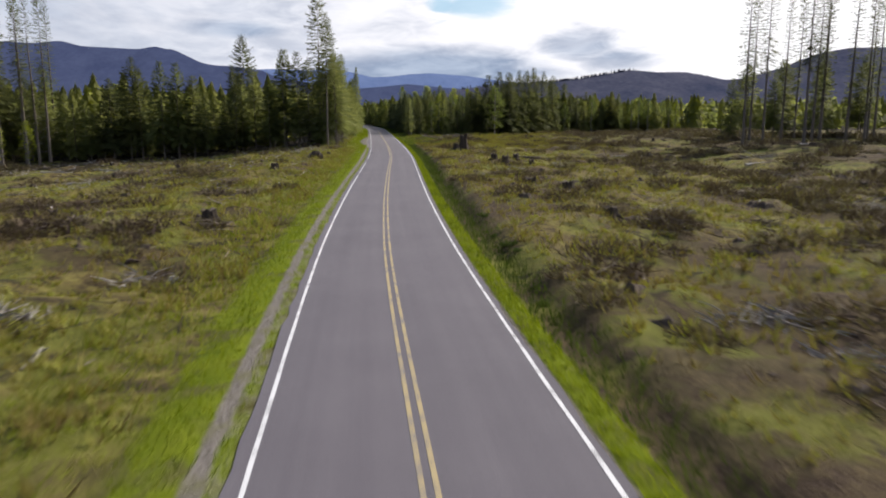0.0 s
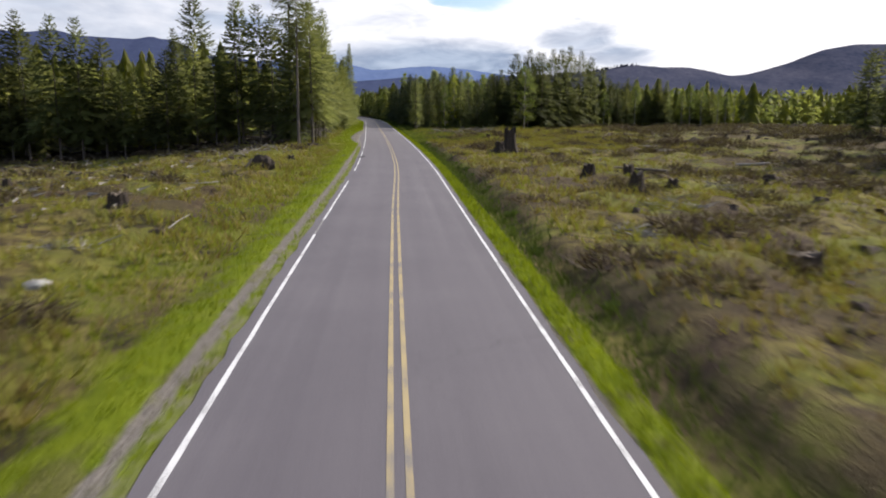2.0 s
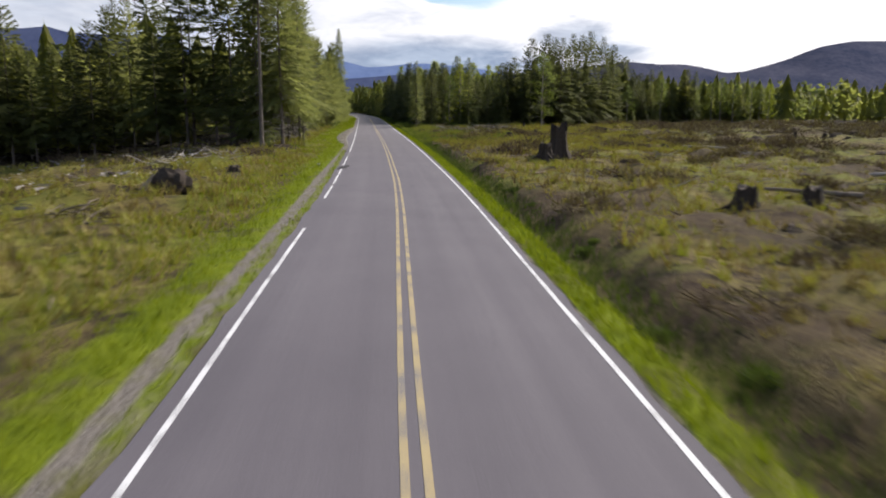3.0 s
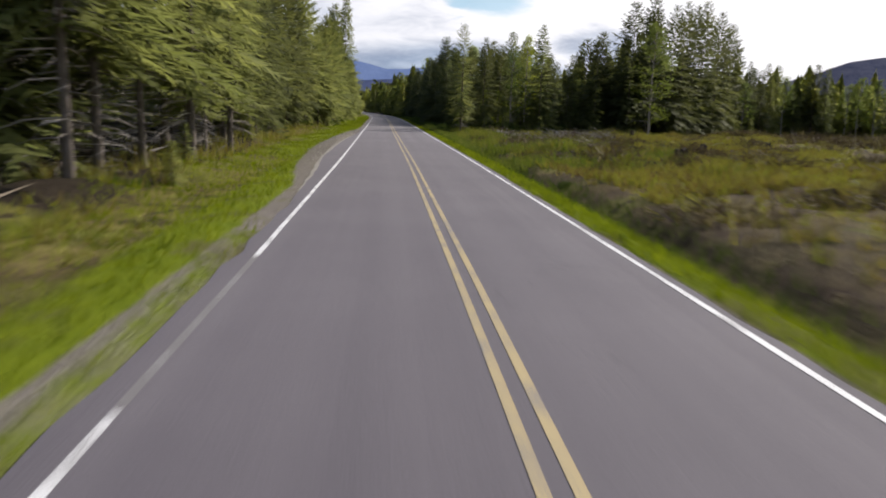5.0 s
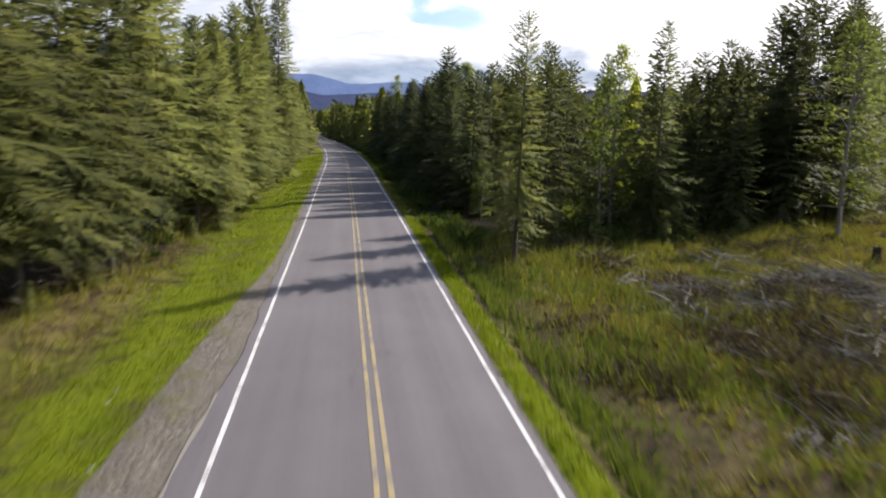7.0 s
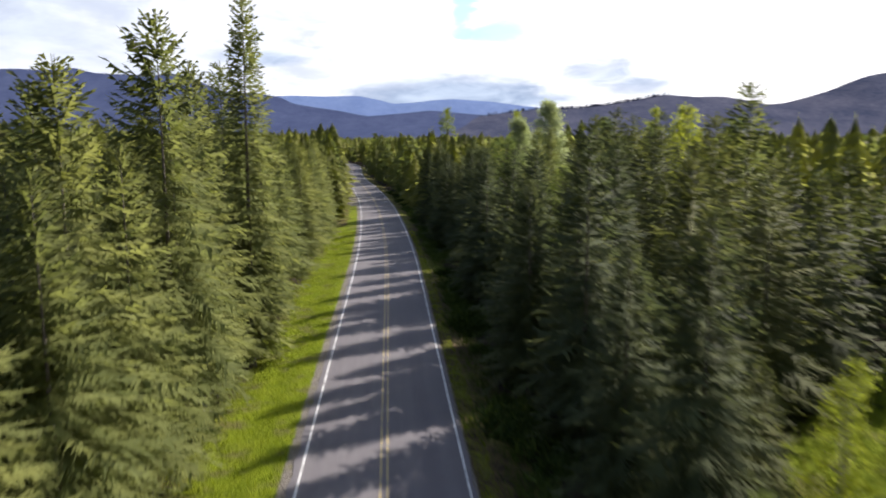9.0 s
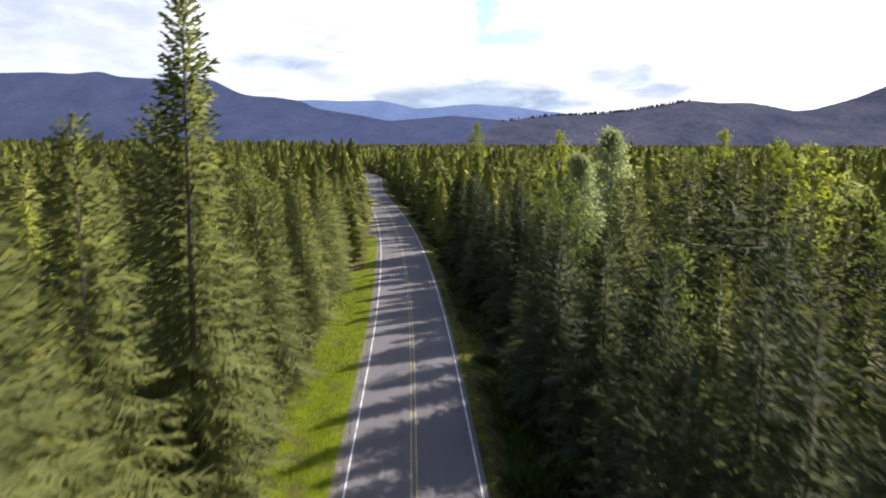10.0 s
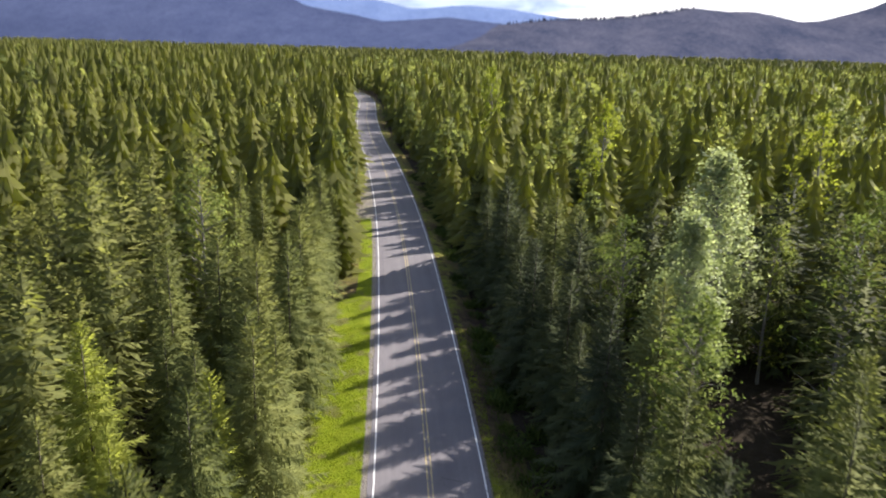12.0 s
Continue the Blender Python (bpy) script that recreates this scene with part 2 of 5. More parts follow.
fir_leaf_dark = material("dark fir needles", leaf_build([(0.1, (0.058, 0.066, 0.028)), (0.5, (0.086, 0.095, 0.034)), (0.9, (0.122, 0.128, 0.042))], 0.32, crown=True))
# darker copy of the inner needles, with the right stand's shade in the colour
fir_inner_shade = material("dark inner fir needles", leaf_build([(0.1, (0.06, 0.07, 0.034)), (0.5, (0.095, 0.106, 0.042)), (0.9, (0.145, 0.152, 0.054))], 0.36, random=False, spread=0.4, crown=True))
# darkened copy of the fir needles: shade of the right-hand row put into colour
fir_leaf_shade = material("deep green fir needles", leaf_build([(0.1, (0.048, 0.061, 0.035)), (0.5, (0.072, 0.087, 0.042)), (0.9, (0.105, 0.118, 0.05))], 0.3, crown=True))
# brightened copy of the fir needles: sunlight on the near left firs painted in
fir_leaf_sunlit = material("fresh olive fir needles", leaf_build([(0.1, (0.220, 0.248, 0.055)), (0.5, (0.308, 0.330, 0.072)), (0.9, (0.396, 0.407, 0.094))], 0.5, crown=True))
# paler than the near needles: haze lightening is put into the colour
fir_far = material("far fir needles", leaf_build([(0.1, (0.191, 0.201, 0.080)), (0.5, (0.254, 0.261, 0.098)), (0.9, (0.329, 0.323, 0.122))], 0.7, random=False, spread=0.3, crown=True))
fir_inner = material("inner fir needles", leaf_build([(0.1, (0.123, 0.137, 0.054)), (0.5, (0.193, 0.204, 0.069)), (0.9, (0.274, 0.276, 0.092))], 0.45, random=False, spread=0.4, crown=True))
alder_leaf = material("alder leaves", leaf_build([(0.1, (0.085, 0.115, 0.034)), (0.5, (0.14, 0.178, 0.05)), (0.9, (0.235, 0.265, 0.075))], 0.38, crown=True))
pale_leaf = material("pale silvery leaves", leaf_build([(0.1, (0.2, 0.24, 0.12)), (0.5, (0.3, 0.35, 0.18)), (0.9, (0.45, 0.49, 0.3))], 0.4, rough=0.45, crown=True))
yellow_leaf = material("fresh yellow-green leaves", leaf_build([(0.1, (0.14, 0.175, 0.022)), (0.5, (0.23, 0.265, 0.035)), (0.9, (0.34, 0.36, 0.06))], 0.45, crown=True))
alder_far = material("far alder leaves", leaf_build([(0.1, (0.1, 0.122, 0.042)), (0.5, (0.18, 0.205, 0.06)), (0.9, (0.28, 0.295, 0.085))], 0.35, random=False, spread=0.3, crown=True))
verge_grass = material("verge grass", leaf_build([(0.02, (0.113, 0.104, 0.032)), (0.22, (0.113, 0.140, 0.009)), (0.55, (0.194, 0.241, 0.011)), (0.95, (0.279, 0.297, 0.032))], 0.4, random=False, spread=0.5))
field_grass = material("field grass", leaf_build([(0.05, (0.088, 0.060, 0.037)), (0.25, (0.192, 0.139, 0.057)), (0.48, (0.258, 0.222, 0.060)), (0.76, (0.234, 0.258, 0.037)), (0.97, (0.412, 0.341, 0.142))], 0.3, random=False, spread=0.62))
brush_leaf = material("brown brush", leaf_build([(0.1, (0.052, 0.036, 0.034)), (0.5, (0.096, 0.070, 0.056)), (0.78, (0.140, 0.120, 0.055)), (0.97, (0.247, 0.208, 0.124))], 0.2, spread=0.7))
fern_leaf = material("green shrub leaves", leaf_build([(0.1, (0.04, 0.06, 0.02)), (0.5, (0.07, 0.1, 0.028)), (0.9, (0.13, 0.16, 0.045))], 0.35, spread=0.6))
bark = material("grey-brown bark", bark_build((0.075, 0.063, 0.055), (0.2, 0.172, 0.148)))
pale_bark = material("pale bark", bark_build((0.13, 0.115, 0.1), (0.36, 0.33, 0.29)))
stump_wood = material("charred stump wood", wood_build((0.018, 0.015, 0.014), (0.085, 0.068, 0.055)))
cut_wood = material("weathered cut wood", wood_build((0.14, 0.11, 0.08), (0.38, 0.33, 0.27)))
grey_wood = material("silver-grey dead wood", wood_build((0.13, 0.115, 0.105), (0.42, 0.39, 0.36)))
slash_wood = material("slash branches", wood_build((0.052, 0.039, 0.031), (0.312, 0.260, 0.208)))
stick_wood = material("weathered sticks", wood_build((0.075, 0.056, 0.04), (0.3, 0.25, 0.19)))
rock_mat = material("pale boulder", lambda gr: solid(gr, gr.ramp(gr.noise(where(gr), 5.0, 5.0), [(0.3, (0.22, 0.21, 0.19)), (0.7, (0.48, 0.46, 0.42))]), 0.9, gr.noise(where(gr), 12.0), 0.6, 0.04))
# distance haze is painted into these hill colours, bluest and palest on the farthest
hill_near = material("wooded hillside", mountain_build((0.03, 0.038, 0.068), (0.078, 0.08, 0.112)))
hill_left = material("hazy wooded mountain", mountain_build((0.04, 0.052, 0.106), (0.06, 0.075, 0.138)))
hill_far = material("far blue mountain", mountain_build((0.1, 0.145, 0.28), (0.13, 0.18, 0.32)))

# ---- building helpers ----
rng = np.random.default_rng(7)


def make_mesh(name, verts, tris, mat, tint=None, smooth=False, away=None):
    """A mesh from arrays of vertices and triangles; tint: one number a vertex; away: the way out of the crown."""
    verts, tris = np.asarray(verts, np.float32), np.asarray(tris, np.int32)
    me = bpy.data.meshes.new(name)
    me.vertices.add(len(verts))
    me.vertices.foreach_set("co", verts.ravel())
    me.loops.add(tris.size)
    me.loops.foreach_set("vertex_index", tris.ravel())
    me.polygons.add(len(tris))
    me.polygons.foreach_set("loop_start", np.arange(len(tris), dtype=np.int32) * 3)
    me.polygons.foreach_set("use_smooth", np.full(len(tris), smooth))
    if tint is not None:
        me.attributes.new("tint", "FLOAT", "POINT").data.foreach_set("value", np.asarray(tint, np.float32))
    if away is not None:
        me.attributes.new("away", "FLOAT_VECTOR", "POINT").data.foreach_set("vector", np.asarray(away, np.float32).ravel())
    me.update(calc_edges=True)
    me.materials.append(mat)
    return me


class Soup:
    """Collects pieces of triangle meshes."""

    def __init__(self):
        self.v, self.f, self.n = [], [], 0

    def put(self, verts, tris):
        verts = np.asarray(verts, float)
        self.v.append(verts)
        self.f.append(np.asarray(tris, int) + self.n)
        self.n += len(verts)

    def mesh(self, name, mat, smooth=False):
        return make_mesh(name, np.concatenate(self.v), np.concatenate(self.f), mat, smooth=smooth)


def tube(points, radii, sides=6, cap=True, rough=0.0, gen=None):
    """A tapered tube along points."""
    points, verts, tris = [np.asarray(p, float) for p in points], [], []
    n = len(points)
    for i, (p, r) in enumerate(zip(points, radii)):
        d = points[min(i + 1, n - 1)] - points[max(i - 1, 0)]
        d = d / (np.linalg.norm(d) + 1e-9)
        a = np.cross(d, (0.0, 0.0, 1.0) if abs(d[2]) < 0.9 else (1.0, 0.0, 0.0))
        a /= np.linalg.norm(a)
        b = np.cross(d, a)
        for k in range(sides):
            w = 2 * math.pi * k / sides
            q = r * (1 + (gen.uniform(-rough, rough) if gen is not None else 0))
            verts.append(p + a * math.cos(w) * q + b * math.sin(w) * q)
    for i in range(n - 1):
        for k in range(sides):
            a, b = i * sides + k, i * sides + (k + 1) % sides
            tris += [(a, b, b + sides), (a, b + sides, a + sides)]
    if cap:
        for i in (0, n - 1):
            verts.append(points[i])
            c = len(verts) - 1
            for k in range(sides):
                a, b = i * sides + k, i * sides + (k + 1) % sides
                tris.append((c, b, a) if i == 0 else (c, a, b))
    return verts, tris


def part(name, me, parent, label=""):
    ob = new(name, me)
    ob.parent = parent
    return tagged(ob, label=label)


def thing(name, label, category, group="", kind=""):
    return tagged(new(name), label, category, group, kind)


# ---- plan of the road and lie of the land ----
ROAD = [(-400, 3), (-60, 2.2), (0, 1.37), (12, 1.01), (24, 0.62), (36, 0.36), (48, 0.31), (60, 0.36), (72, 0.51), (84, 0.68), (96, 0.85), (108, 1.05), (120, 1.11), (132, 1.03), (144, 0.95), (156, 0.76), (168, 0.59), (180, 0.35), (192, 0.1), (204, -0.17), (216, -0.42), (228, -0.65), (240, -0.9), (252, -1.2), (264, -1.49), (276, -1.77), (288, -2.02), (300, -2.29), (312, -2.65), (324, -3.13), (336, -3.71), (348, -4.37), (360, -5.07), (372, -5.89), (384, -6.83), (396, -7.87), (408, -8.99), (428, -11.03), (444, -12.69), (457, -14.5), (476, -16.6), (496, -18.8), (541, -22.7), (580, -25), (620, -28), (655, -33), (690, -42), (740, -60), (800, -88), (900, -140)]
road_y = np.arange(-420, 1000, 1.0)
road_x = np.interp(road_y, *zip(*ROAD))
kernel = np.exp(-np.linspace(-2, 2, 19) ** 2)
road_x = np.convolve(np.pad(road_x, 9, "edge"), kernel / kernel.sum(), "valid")


def centre(y):
    return np.interp(y, road_y, road_x)


wave = np.random.default_rng(3)
WAVES = [(wave.uniform(0, 6.28), wave.uniform(0, 6.28), k) for k in (0.05, 0.085, 0.13, 0.21, 0.34, 0.55, 0.9) for _ in range(3)]


HUMPS = [(wave.uniform(0, 6.28), wave.uniform(0, 6.28), k) for k in (0.8, 0.95, 1.1, 1.3, 1.5)]


def rolls(x, y):
    z = 0.0
    for a, ph, k in WAVES:
        z = z + np.sin((x * math.cos(a) + y * math.sin(a)) * k * 6.28 / 2 + ph) * 0.05 / k ** 0.55
    hum = 0.0
    for a, ph, k in HUMPS:
        hum = hum + np.sin((x * math.cos(a) + y * math.sin(a)) * k + ph)
    return z * 0.5 + 0.11 * hum


LEFT = [(-4000, -2), (-400, -3), (-110, -4.8), (-70, -4.0), (-45, -3.0), (-33, -2.2), (-25, -1.1), (-16, -0.25), (-11, -0.15), (-8.5, -0.3), (-6.2, -0.3), (-5.0, -0.06), (-3.7, -0.03), (3.6, -0.03), (4.1, -0.04), (4.45, -0.12), (5.0, -0.62), (5.8, -0.7), (6.5, -0.2), (7.3, 0.04), (14, -0.15), (22, -0.6), (32, -1.1), (50, -1.5), (62, -1.0), (76, 0.0), (100, 0.8), (160, 1.0), (400, 0), (4000, -1)]
WOOD = [(-4000, -2), (-60, -0.8), (-20, -0.4), (-11, -0.3), (-8.5, -0.4), (-6.2, -0.25), (-5.0, -0.06), (-3.7, -0.03), (3.6, -0.03), (4.1, -0.04), (4.9, -0.2), (6.0, -0.5), (7.0, -0.5), (8.6, -0.3), (20, -0.3), (60, -0.3), (4000, -1)]


def lie(x, y):
    """Height of the ground."""
    x, y = np.asarray(x, float), np.asarray(y, float)
    u = x - centre(y)
    k = np.clip((y - 160) / 70, 0, 1)
    k = k * k * (3 - 2 * k)
    z = np.interp(u, *zip(*LEFT)) * (1 - k) + np.interp(u, *zip(*WOOD)) * k
    calm = np.clip((np.abs(u) - 5.5) / 6, 0, 1)
    return z + rolls(x, y) * calm * np.clip(1 - (np.abs(u) - 150) / 200, 0.2, 1)


xs = list(np.arange(-42, -10.01, 1.0)) + list(np.arange(-10, 10.01, 0.3)) + list(np.arange(11, 44.01, 1.0))
step = 0.8
while xs[-1] < 4800:
    xs.append(xs[-1] + step)
    step *= 1.13
step = 0.8
while xs[0] > -4800:
    xs.insert(0, xs[0] - step)
    step *= 1.13
ys = list(np.arange(-6, 262.01, 1.5))
step = 0.9
while ys[-1] < 4850:
    ys.append(ys[-1] + step)
    step = min(step * 1.05, 150)
step = 2.0
while ys[0] > -1500:
    ys.insert(0, ys[0] - step)
    step *= 1.3
gx, gy = np.meshgrid(np.array(xs), np.array(ys))
gu = gx - centre(gy)
# the grid bends with the road, so that its lines keep to the verges
bend = np.where(np.abs(gx) < 60, 1.0, np.clip(1 - (np.abs(gx) - 60) / 200, 0, 1))
gx = gx + centre(gy) * bend
gz = lie(gx, gy) - np.where(np.abs(gx - centre(gy)) < 3.55, 0.05, 0.0)
nx, ny = len(xs), len(ys)
i = np.arange(nx * ny).reshape(ny, nx)
a, b, c, d = i[:-1, :-1].ravel(), i[:-1, 1:].ravel(), i[1:, 1:].ravel(), i[1:, :-1].ravel()
ground_me = make_mesh("ground", np.stack([gx.ravel(), gy.ravel(), gz.ravel()], 1), np.concatenate([np.stack([a, b, c], 1), np.stack([a, c, d], 1)]), ground_mat, smooth=True)


def glade(x, y):
    """Distance from the axis of the small clearing inside the right wood."""
    t = np.clip(((x - 18) * 16 + (y - 252) * 15) / 481.0, 0, 1)
    return np.hypot(x - 18 - 16 * t, y - 252 - 15 * t)


def left_edge(y):
    """Where the woods begin on the road's left, as x, or far off where there are none."""
    return centre(y) - np.interp(y, [150, 176, 196, 216, 236, 350], [9.6, 10.2, 12.0, 12.0, 9.5, 8.9])


def front_left(x):
    """Where the left wood's front stands, as y."""
    return np.interp(x, [-400, -120, -75, -45, -30, -16, -11], [153, 174, 170, 162, 166, 162, 154])


def front_right(x):
    return np.interp(x, [5, 9, 20, 35, 53, 80, 130, 220, 600], [242, 232, 235, 249, 268, 288, 300, 318, 334])


def patchy(x, y, k=0.35, ph=0.0):
    """Smooth blotches between 0 and 1."""
    q = np.sin(x * k + 1.3 * np.sin(y * k * 0.7 + ph)) + np.sin(y * k * 0.8 + 1.7 * np.sin(x * k * 0.6 + 2 + ph)) + 0.7 * np.sin((x + y) * k * 1.9 + ph * 2)
    return np.clip(q / 4.4 + 0.5, 0, 1)


def thatch(x, y):
    """Where dead brown brush lies on the logged field, from 0 to 1."""
    return np.clip(0.45 * patchy(x, y, 0.17, 0.4) + 0.35 * patchy(x, y, 0.45, 1.7) + 0.28 * patchy(x, y, 1.1, 2.9) + np.where(x > 0, 0.04, -0.03), 0, 1)


def litter(x, y):
    """Thatch, thicker before the wood where the slash was heaped."""
    return np.clip(thatch(x, y) + 0.2 * np.interp(x, [8, 11, 30, 40], [0, 1, 1, 0]) * np.interp(y, [172, 184, 214, 224], [0, 1, 1, 0]) * (0.4 + patchy(x, y, 0.6, 0.9)), 0, 1)



u = (gx - centre(gy)).ravel()
yy = gy.ravel()
xx = gx.ravel()
lawn = np.interp(u, [-10.6, -8.8, -7.2, -5.8, -4.4, -3.7, 3.6, 3.8, 4.4, 4.8], [0.1, 0.4, 0.62, 0.95, 1, 0.6, 0.3, 1, 1, 0.0])
lawn = np.where((yy < 174) & (u < -4.9), np.interp(u, [-7.0, -4.9], [0.05, 1.0]), lawn)
lawn = lawn * np.where((u > 0) & (yy > 238), 0.42, 1.0) * np.where((u > 5.6) | ((u < -9.0) & (yy < 165)) | (u < -10.5), 0, 1) * np.where((yy > 345) & (np.abs(u) > 5.6), 0.0, 1)
pull = np.interp(yy, [-20, 100, 120, 158, 166, 178, 190, 205, 222, 378, 384, 408, 420], [4.5, 4.5, 4.65, 4.2, 5.1, 5.8, 6.0, 5.3, 4.1, 4.1, 7.0, 7.0, 4.2])
stone = np.where(u < 0, np.clip((pull + u) / 0.5 + 0.45, 0, 1) * np.where((yy < 150) & (u > -4.05), 0.45, 1.0), np.clip((3.72 - u) / 0.3 + 0.4, 0, 1))
wood = np.where(((xx < left_edge(yy) + 1.0) & (yy > front_left(xx) - 2)) | ((u > 6.3) & (yy > front_right(xx) - 2)), 1.0, 0.0)
wood = np.where(glade(xx, yy) < 4.5, 0.0, wood)
lawn = np.where(glade(xx, yy) < 4.5, 1.0, lawn)
zone = ground_me.color_attributes.new("zone", "FLOAT_COLOR", "POINT")
zone.data.foreach_set("color", np.stack([lawn, stone, wood, litter(xx, yy)], 1).astype(np.float32).ravel())
tagged(new("ground", ground_me), "rough logged ground with grassy verges, gravel and forest floor", "ground", kind="structure")


def strip(name, y0, y1, ua, ub, z, mat, label="", step=1.5, wobble=0.0, category="road", kind="structure", parent=None):
    """A flat band that follows the road, from offset ua to ub."""
    yv = np.arange(y0, y1 + step * 0.5, step)
    yv[-1] = y1
    jig = np.random.default_rng(int(abs(y0 * 7 + (4 if callable(ua) else ua) * 13)))
    ua_, ub_ = (ua(yv) if callable(ua) else np.full(len(yv), ua)), (ub(yv) if callable(ub) else np.full(len(yv), ub))
    wa, wb = jig.uniform(-wobble, wobble, len(yv)), jig.uniform(-wobble, wobble, len(yv))
    cx = centre(yv)
    cols = 2 if ub_[0] - ua_[0] < 1 else 9
    f = np.linspace(0, 1, cols)
    v, uvs = [], []
    for k in range(len(yv)):
        for t in f:
            w = (ua_[k] + wa[k]) * (1 - t) + (ub_[k] + wb[k]) * t
            v.append((cx[k] + w, yv[k], z))
            uvs.append((w, yv[k]))
    tris = []
    for k in range(len(yv) - 1):
        for m in range(cols - 1):
            p = k * cols + m
            tris += [(p, p + 1, p + cols + 1), (p, p + cols + 1, p + cols)]
    me = make_mesh(name, v, tris, mat)
    layer = me.uv_layers.new(name="UVMap")
    layer.data.foreach_set("uv", np.array(uvs, np.float32)[np.array(tris).ravel()].ravel())
    ob = new(name, me)
    if parent is not None:
        ob.parent = parent
        return tagged(ob, label)
    return tagged(ob, label, category, kind=kind)


road = strip("road", -300, 760, -3.68, 3.56, 0.0, asphalt, "weathered grey two-lane asphalt road through logged forest", 1.2, 0.07)


def crown_line(yv):
    """How far the painted centre strays from the middle of the road."""
    return np.interp(yv, [0, 32, 88, 104, 120, 160, 184, 216, 240, 272, 320], [-0.01, -0.07, -0.06, 0.04, 0.13, 0.1, 0.04, 0.0, 0.02, 0.05, 0.01])


for ua in (-0.19, 0.08):
    strip("centre_line", -300, 700, lambda yv: crown_line(yv) + ua, lambda yv: crown_line(yv) + ua + 0.11, 0.006, yellow_paint, "solid yellow centre line of worn road paint", parent=road, step=1.5)
strip("edge_line", -300, 700, 3.28, 3.385, 0.006, white_paint, "solid white edge line", parent=road, wobble=0.008)
for y0, y1 in ((-300, 81.1), (85.0, 103.2), (111.6, 117.0), (118.0, 123.0), (123.6, 127.4), (130.0, 139.4), (146.0, 700)):
    strip("edge_line", y0, y1, -3.385, -3.28, 0.006, white_paint, "white edge line, broken where it has worn away", parent=road, wobble=0.008)
for y0, y1 in ((81.1, 85.0), (139.5, 146.0)):
    strip("edge_line", y0, y1, -3.385, -3.285, 0.005, faint_paint, "faint worn white edge line", parent=road)



def widening(yv):
    return np.interp(yv, [154, 163, 172, 184, 194, 206], [-3.7, -3.9, -4.3, -4.32, -4.1, -3.72])


strip("paved_shoulder", 154, 206, widening, -3.6, -0.004, asphalt, "widened asphalt shoulder beside the gravel pull-out", 1.2, 0.04)
strip("gravel_edge", 156, 204, lambda yv: widening(yv) - 0.04 - np.interp(yv, [156, 164, 190, 204], [0.02, 0.12, 0.14, 0.02]), lambda yv: widening(yv) + 0.06, -0.009, pale_gravel, "pale gravel line along the widened asphalt", 0.9, 0.05)

# a tar patch at the road's left edge
patch_rng = np.random.default_rng(5)
ring = []
for k in range(28):
    w = 2 * math.pi * k / 28
    along, across = math.cos(w) * 1.75, math.sin(w) * 0.34
    q = patch_rng.uniform(0.72, 1.12)
    ring.append((centre(128.9) - 3.25 + across * q + along * 0.13, 128.9 + along * q, 0.009))
ring.append((centre(128.9) - 3.25, 128.9, 0.009))
tagged(new("tar_patch", make_mesh("tar_patch", ring, [(28, k, (k + 1) % 28) for k in range(28)], tar)), "dark tar patch on the asphalt by the worn edge line", "road patch", kind="structure")

# ---- mountains ----
def mountain(name, ridge, mat, label, near, depth, seed, fringe=0.0):
    """A wooded range: its crest follows (x, z) pairs seen at 4700 m, its flanks fall towards the viewer and away."""
    gen = np.random.default_rng(seed)
    k = near / 4700.0
    rx = np.array([p[0] for p in ridge]) * k
    rz = np.array([p[1] for p in ridge]) * k
    xs_ = np.linspace(rx[0], rx[-1], 260)
    zs_ = np.interp(xs_, rx, rz)
    zs_ = np.convolve(np.pad(zs_, 2, "edge"), [0.1, 0.2, 0.4, 0.2, 0.1], "valid")
    if fringe:
        zs_ = zs_ + np.repeat(gen.uniform(0, fringe, 130), 2) * gen.uniform(0, 1, 260)
    rows = [(-1.0, -0.08), (-0.8, 0.22), (-0.6, 0.42), (-0.42, 0.6), (-0.26, 0.76), (-0.12, 0.9), (0.0, 1.0), (0.12, 0.75), (0.25, -0.05)]
    v, tris = [], []
    for r, (dy, f) in enumerate(rows):
        spur = np.convolve(gen.normal(0, 1, 284), np.ones(25) / 10, "valid")
        for m in range(260):
            soft = 0.0 if f in (1.0,) else spur[m] * 0.15
            v.append((xs_[m] * (1 + dy * 0.1), near + dy * depth + soft * depth * 0.05 * (f < 1), zs_[m] * f + soft * 5 * (0.1 < f < 1) - (25 if f < 0 else 0)))
    for r in range(len(rows) - 1):
        for m in range(259):
            p = r * 260 + m
            tris += [(p, p + 1, p + 261), (p, p + 261, p + 260)]
    return tagged(new(name, make_mesh(name, v, tris, mat, smooth=True)), label, "mountain", kind="structure")


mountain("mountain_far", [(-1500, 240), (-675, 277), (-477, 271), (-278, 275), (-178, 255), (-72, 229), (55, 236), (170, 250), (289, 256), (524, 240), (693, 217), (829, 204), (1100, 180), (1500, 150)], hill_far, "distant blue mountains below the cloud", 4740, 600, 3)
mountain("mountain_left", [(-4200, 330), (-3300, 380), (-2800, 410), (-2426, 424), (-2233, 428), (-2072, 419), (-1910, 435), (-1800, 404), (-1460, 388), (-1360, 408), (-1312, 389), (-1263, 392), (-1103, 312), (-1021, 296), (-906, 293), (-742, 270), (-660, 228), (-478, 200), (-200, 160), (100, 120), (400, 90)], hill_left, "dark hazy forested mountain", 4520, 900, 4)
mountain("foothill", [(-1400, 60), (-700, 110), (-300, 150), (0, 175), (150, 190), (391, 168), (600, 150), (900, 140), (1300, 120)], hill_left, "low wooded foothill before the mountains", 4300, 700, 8)
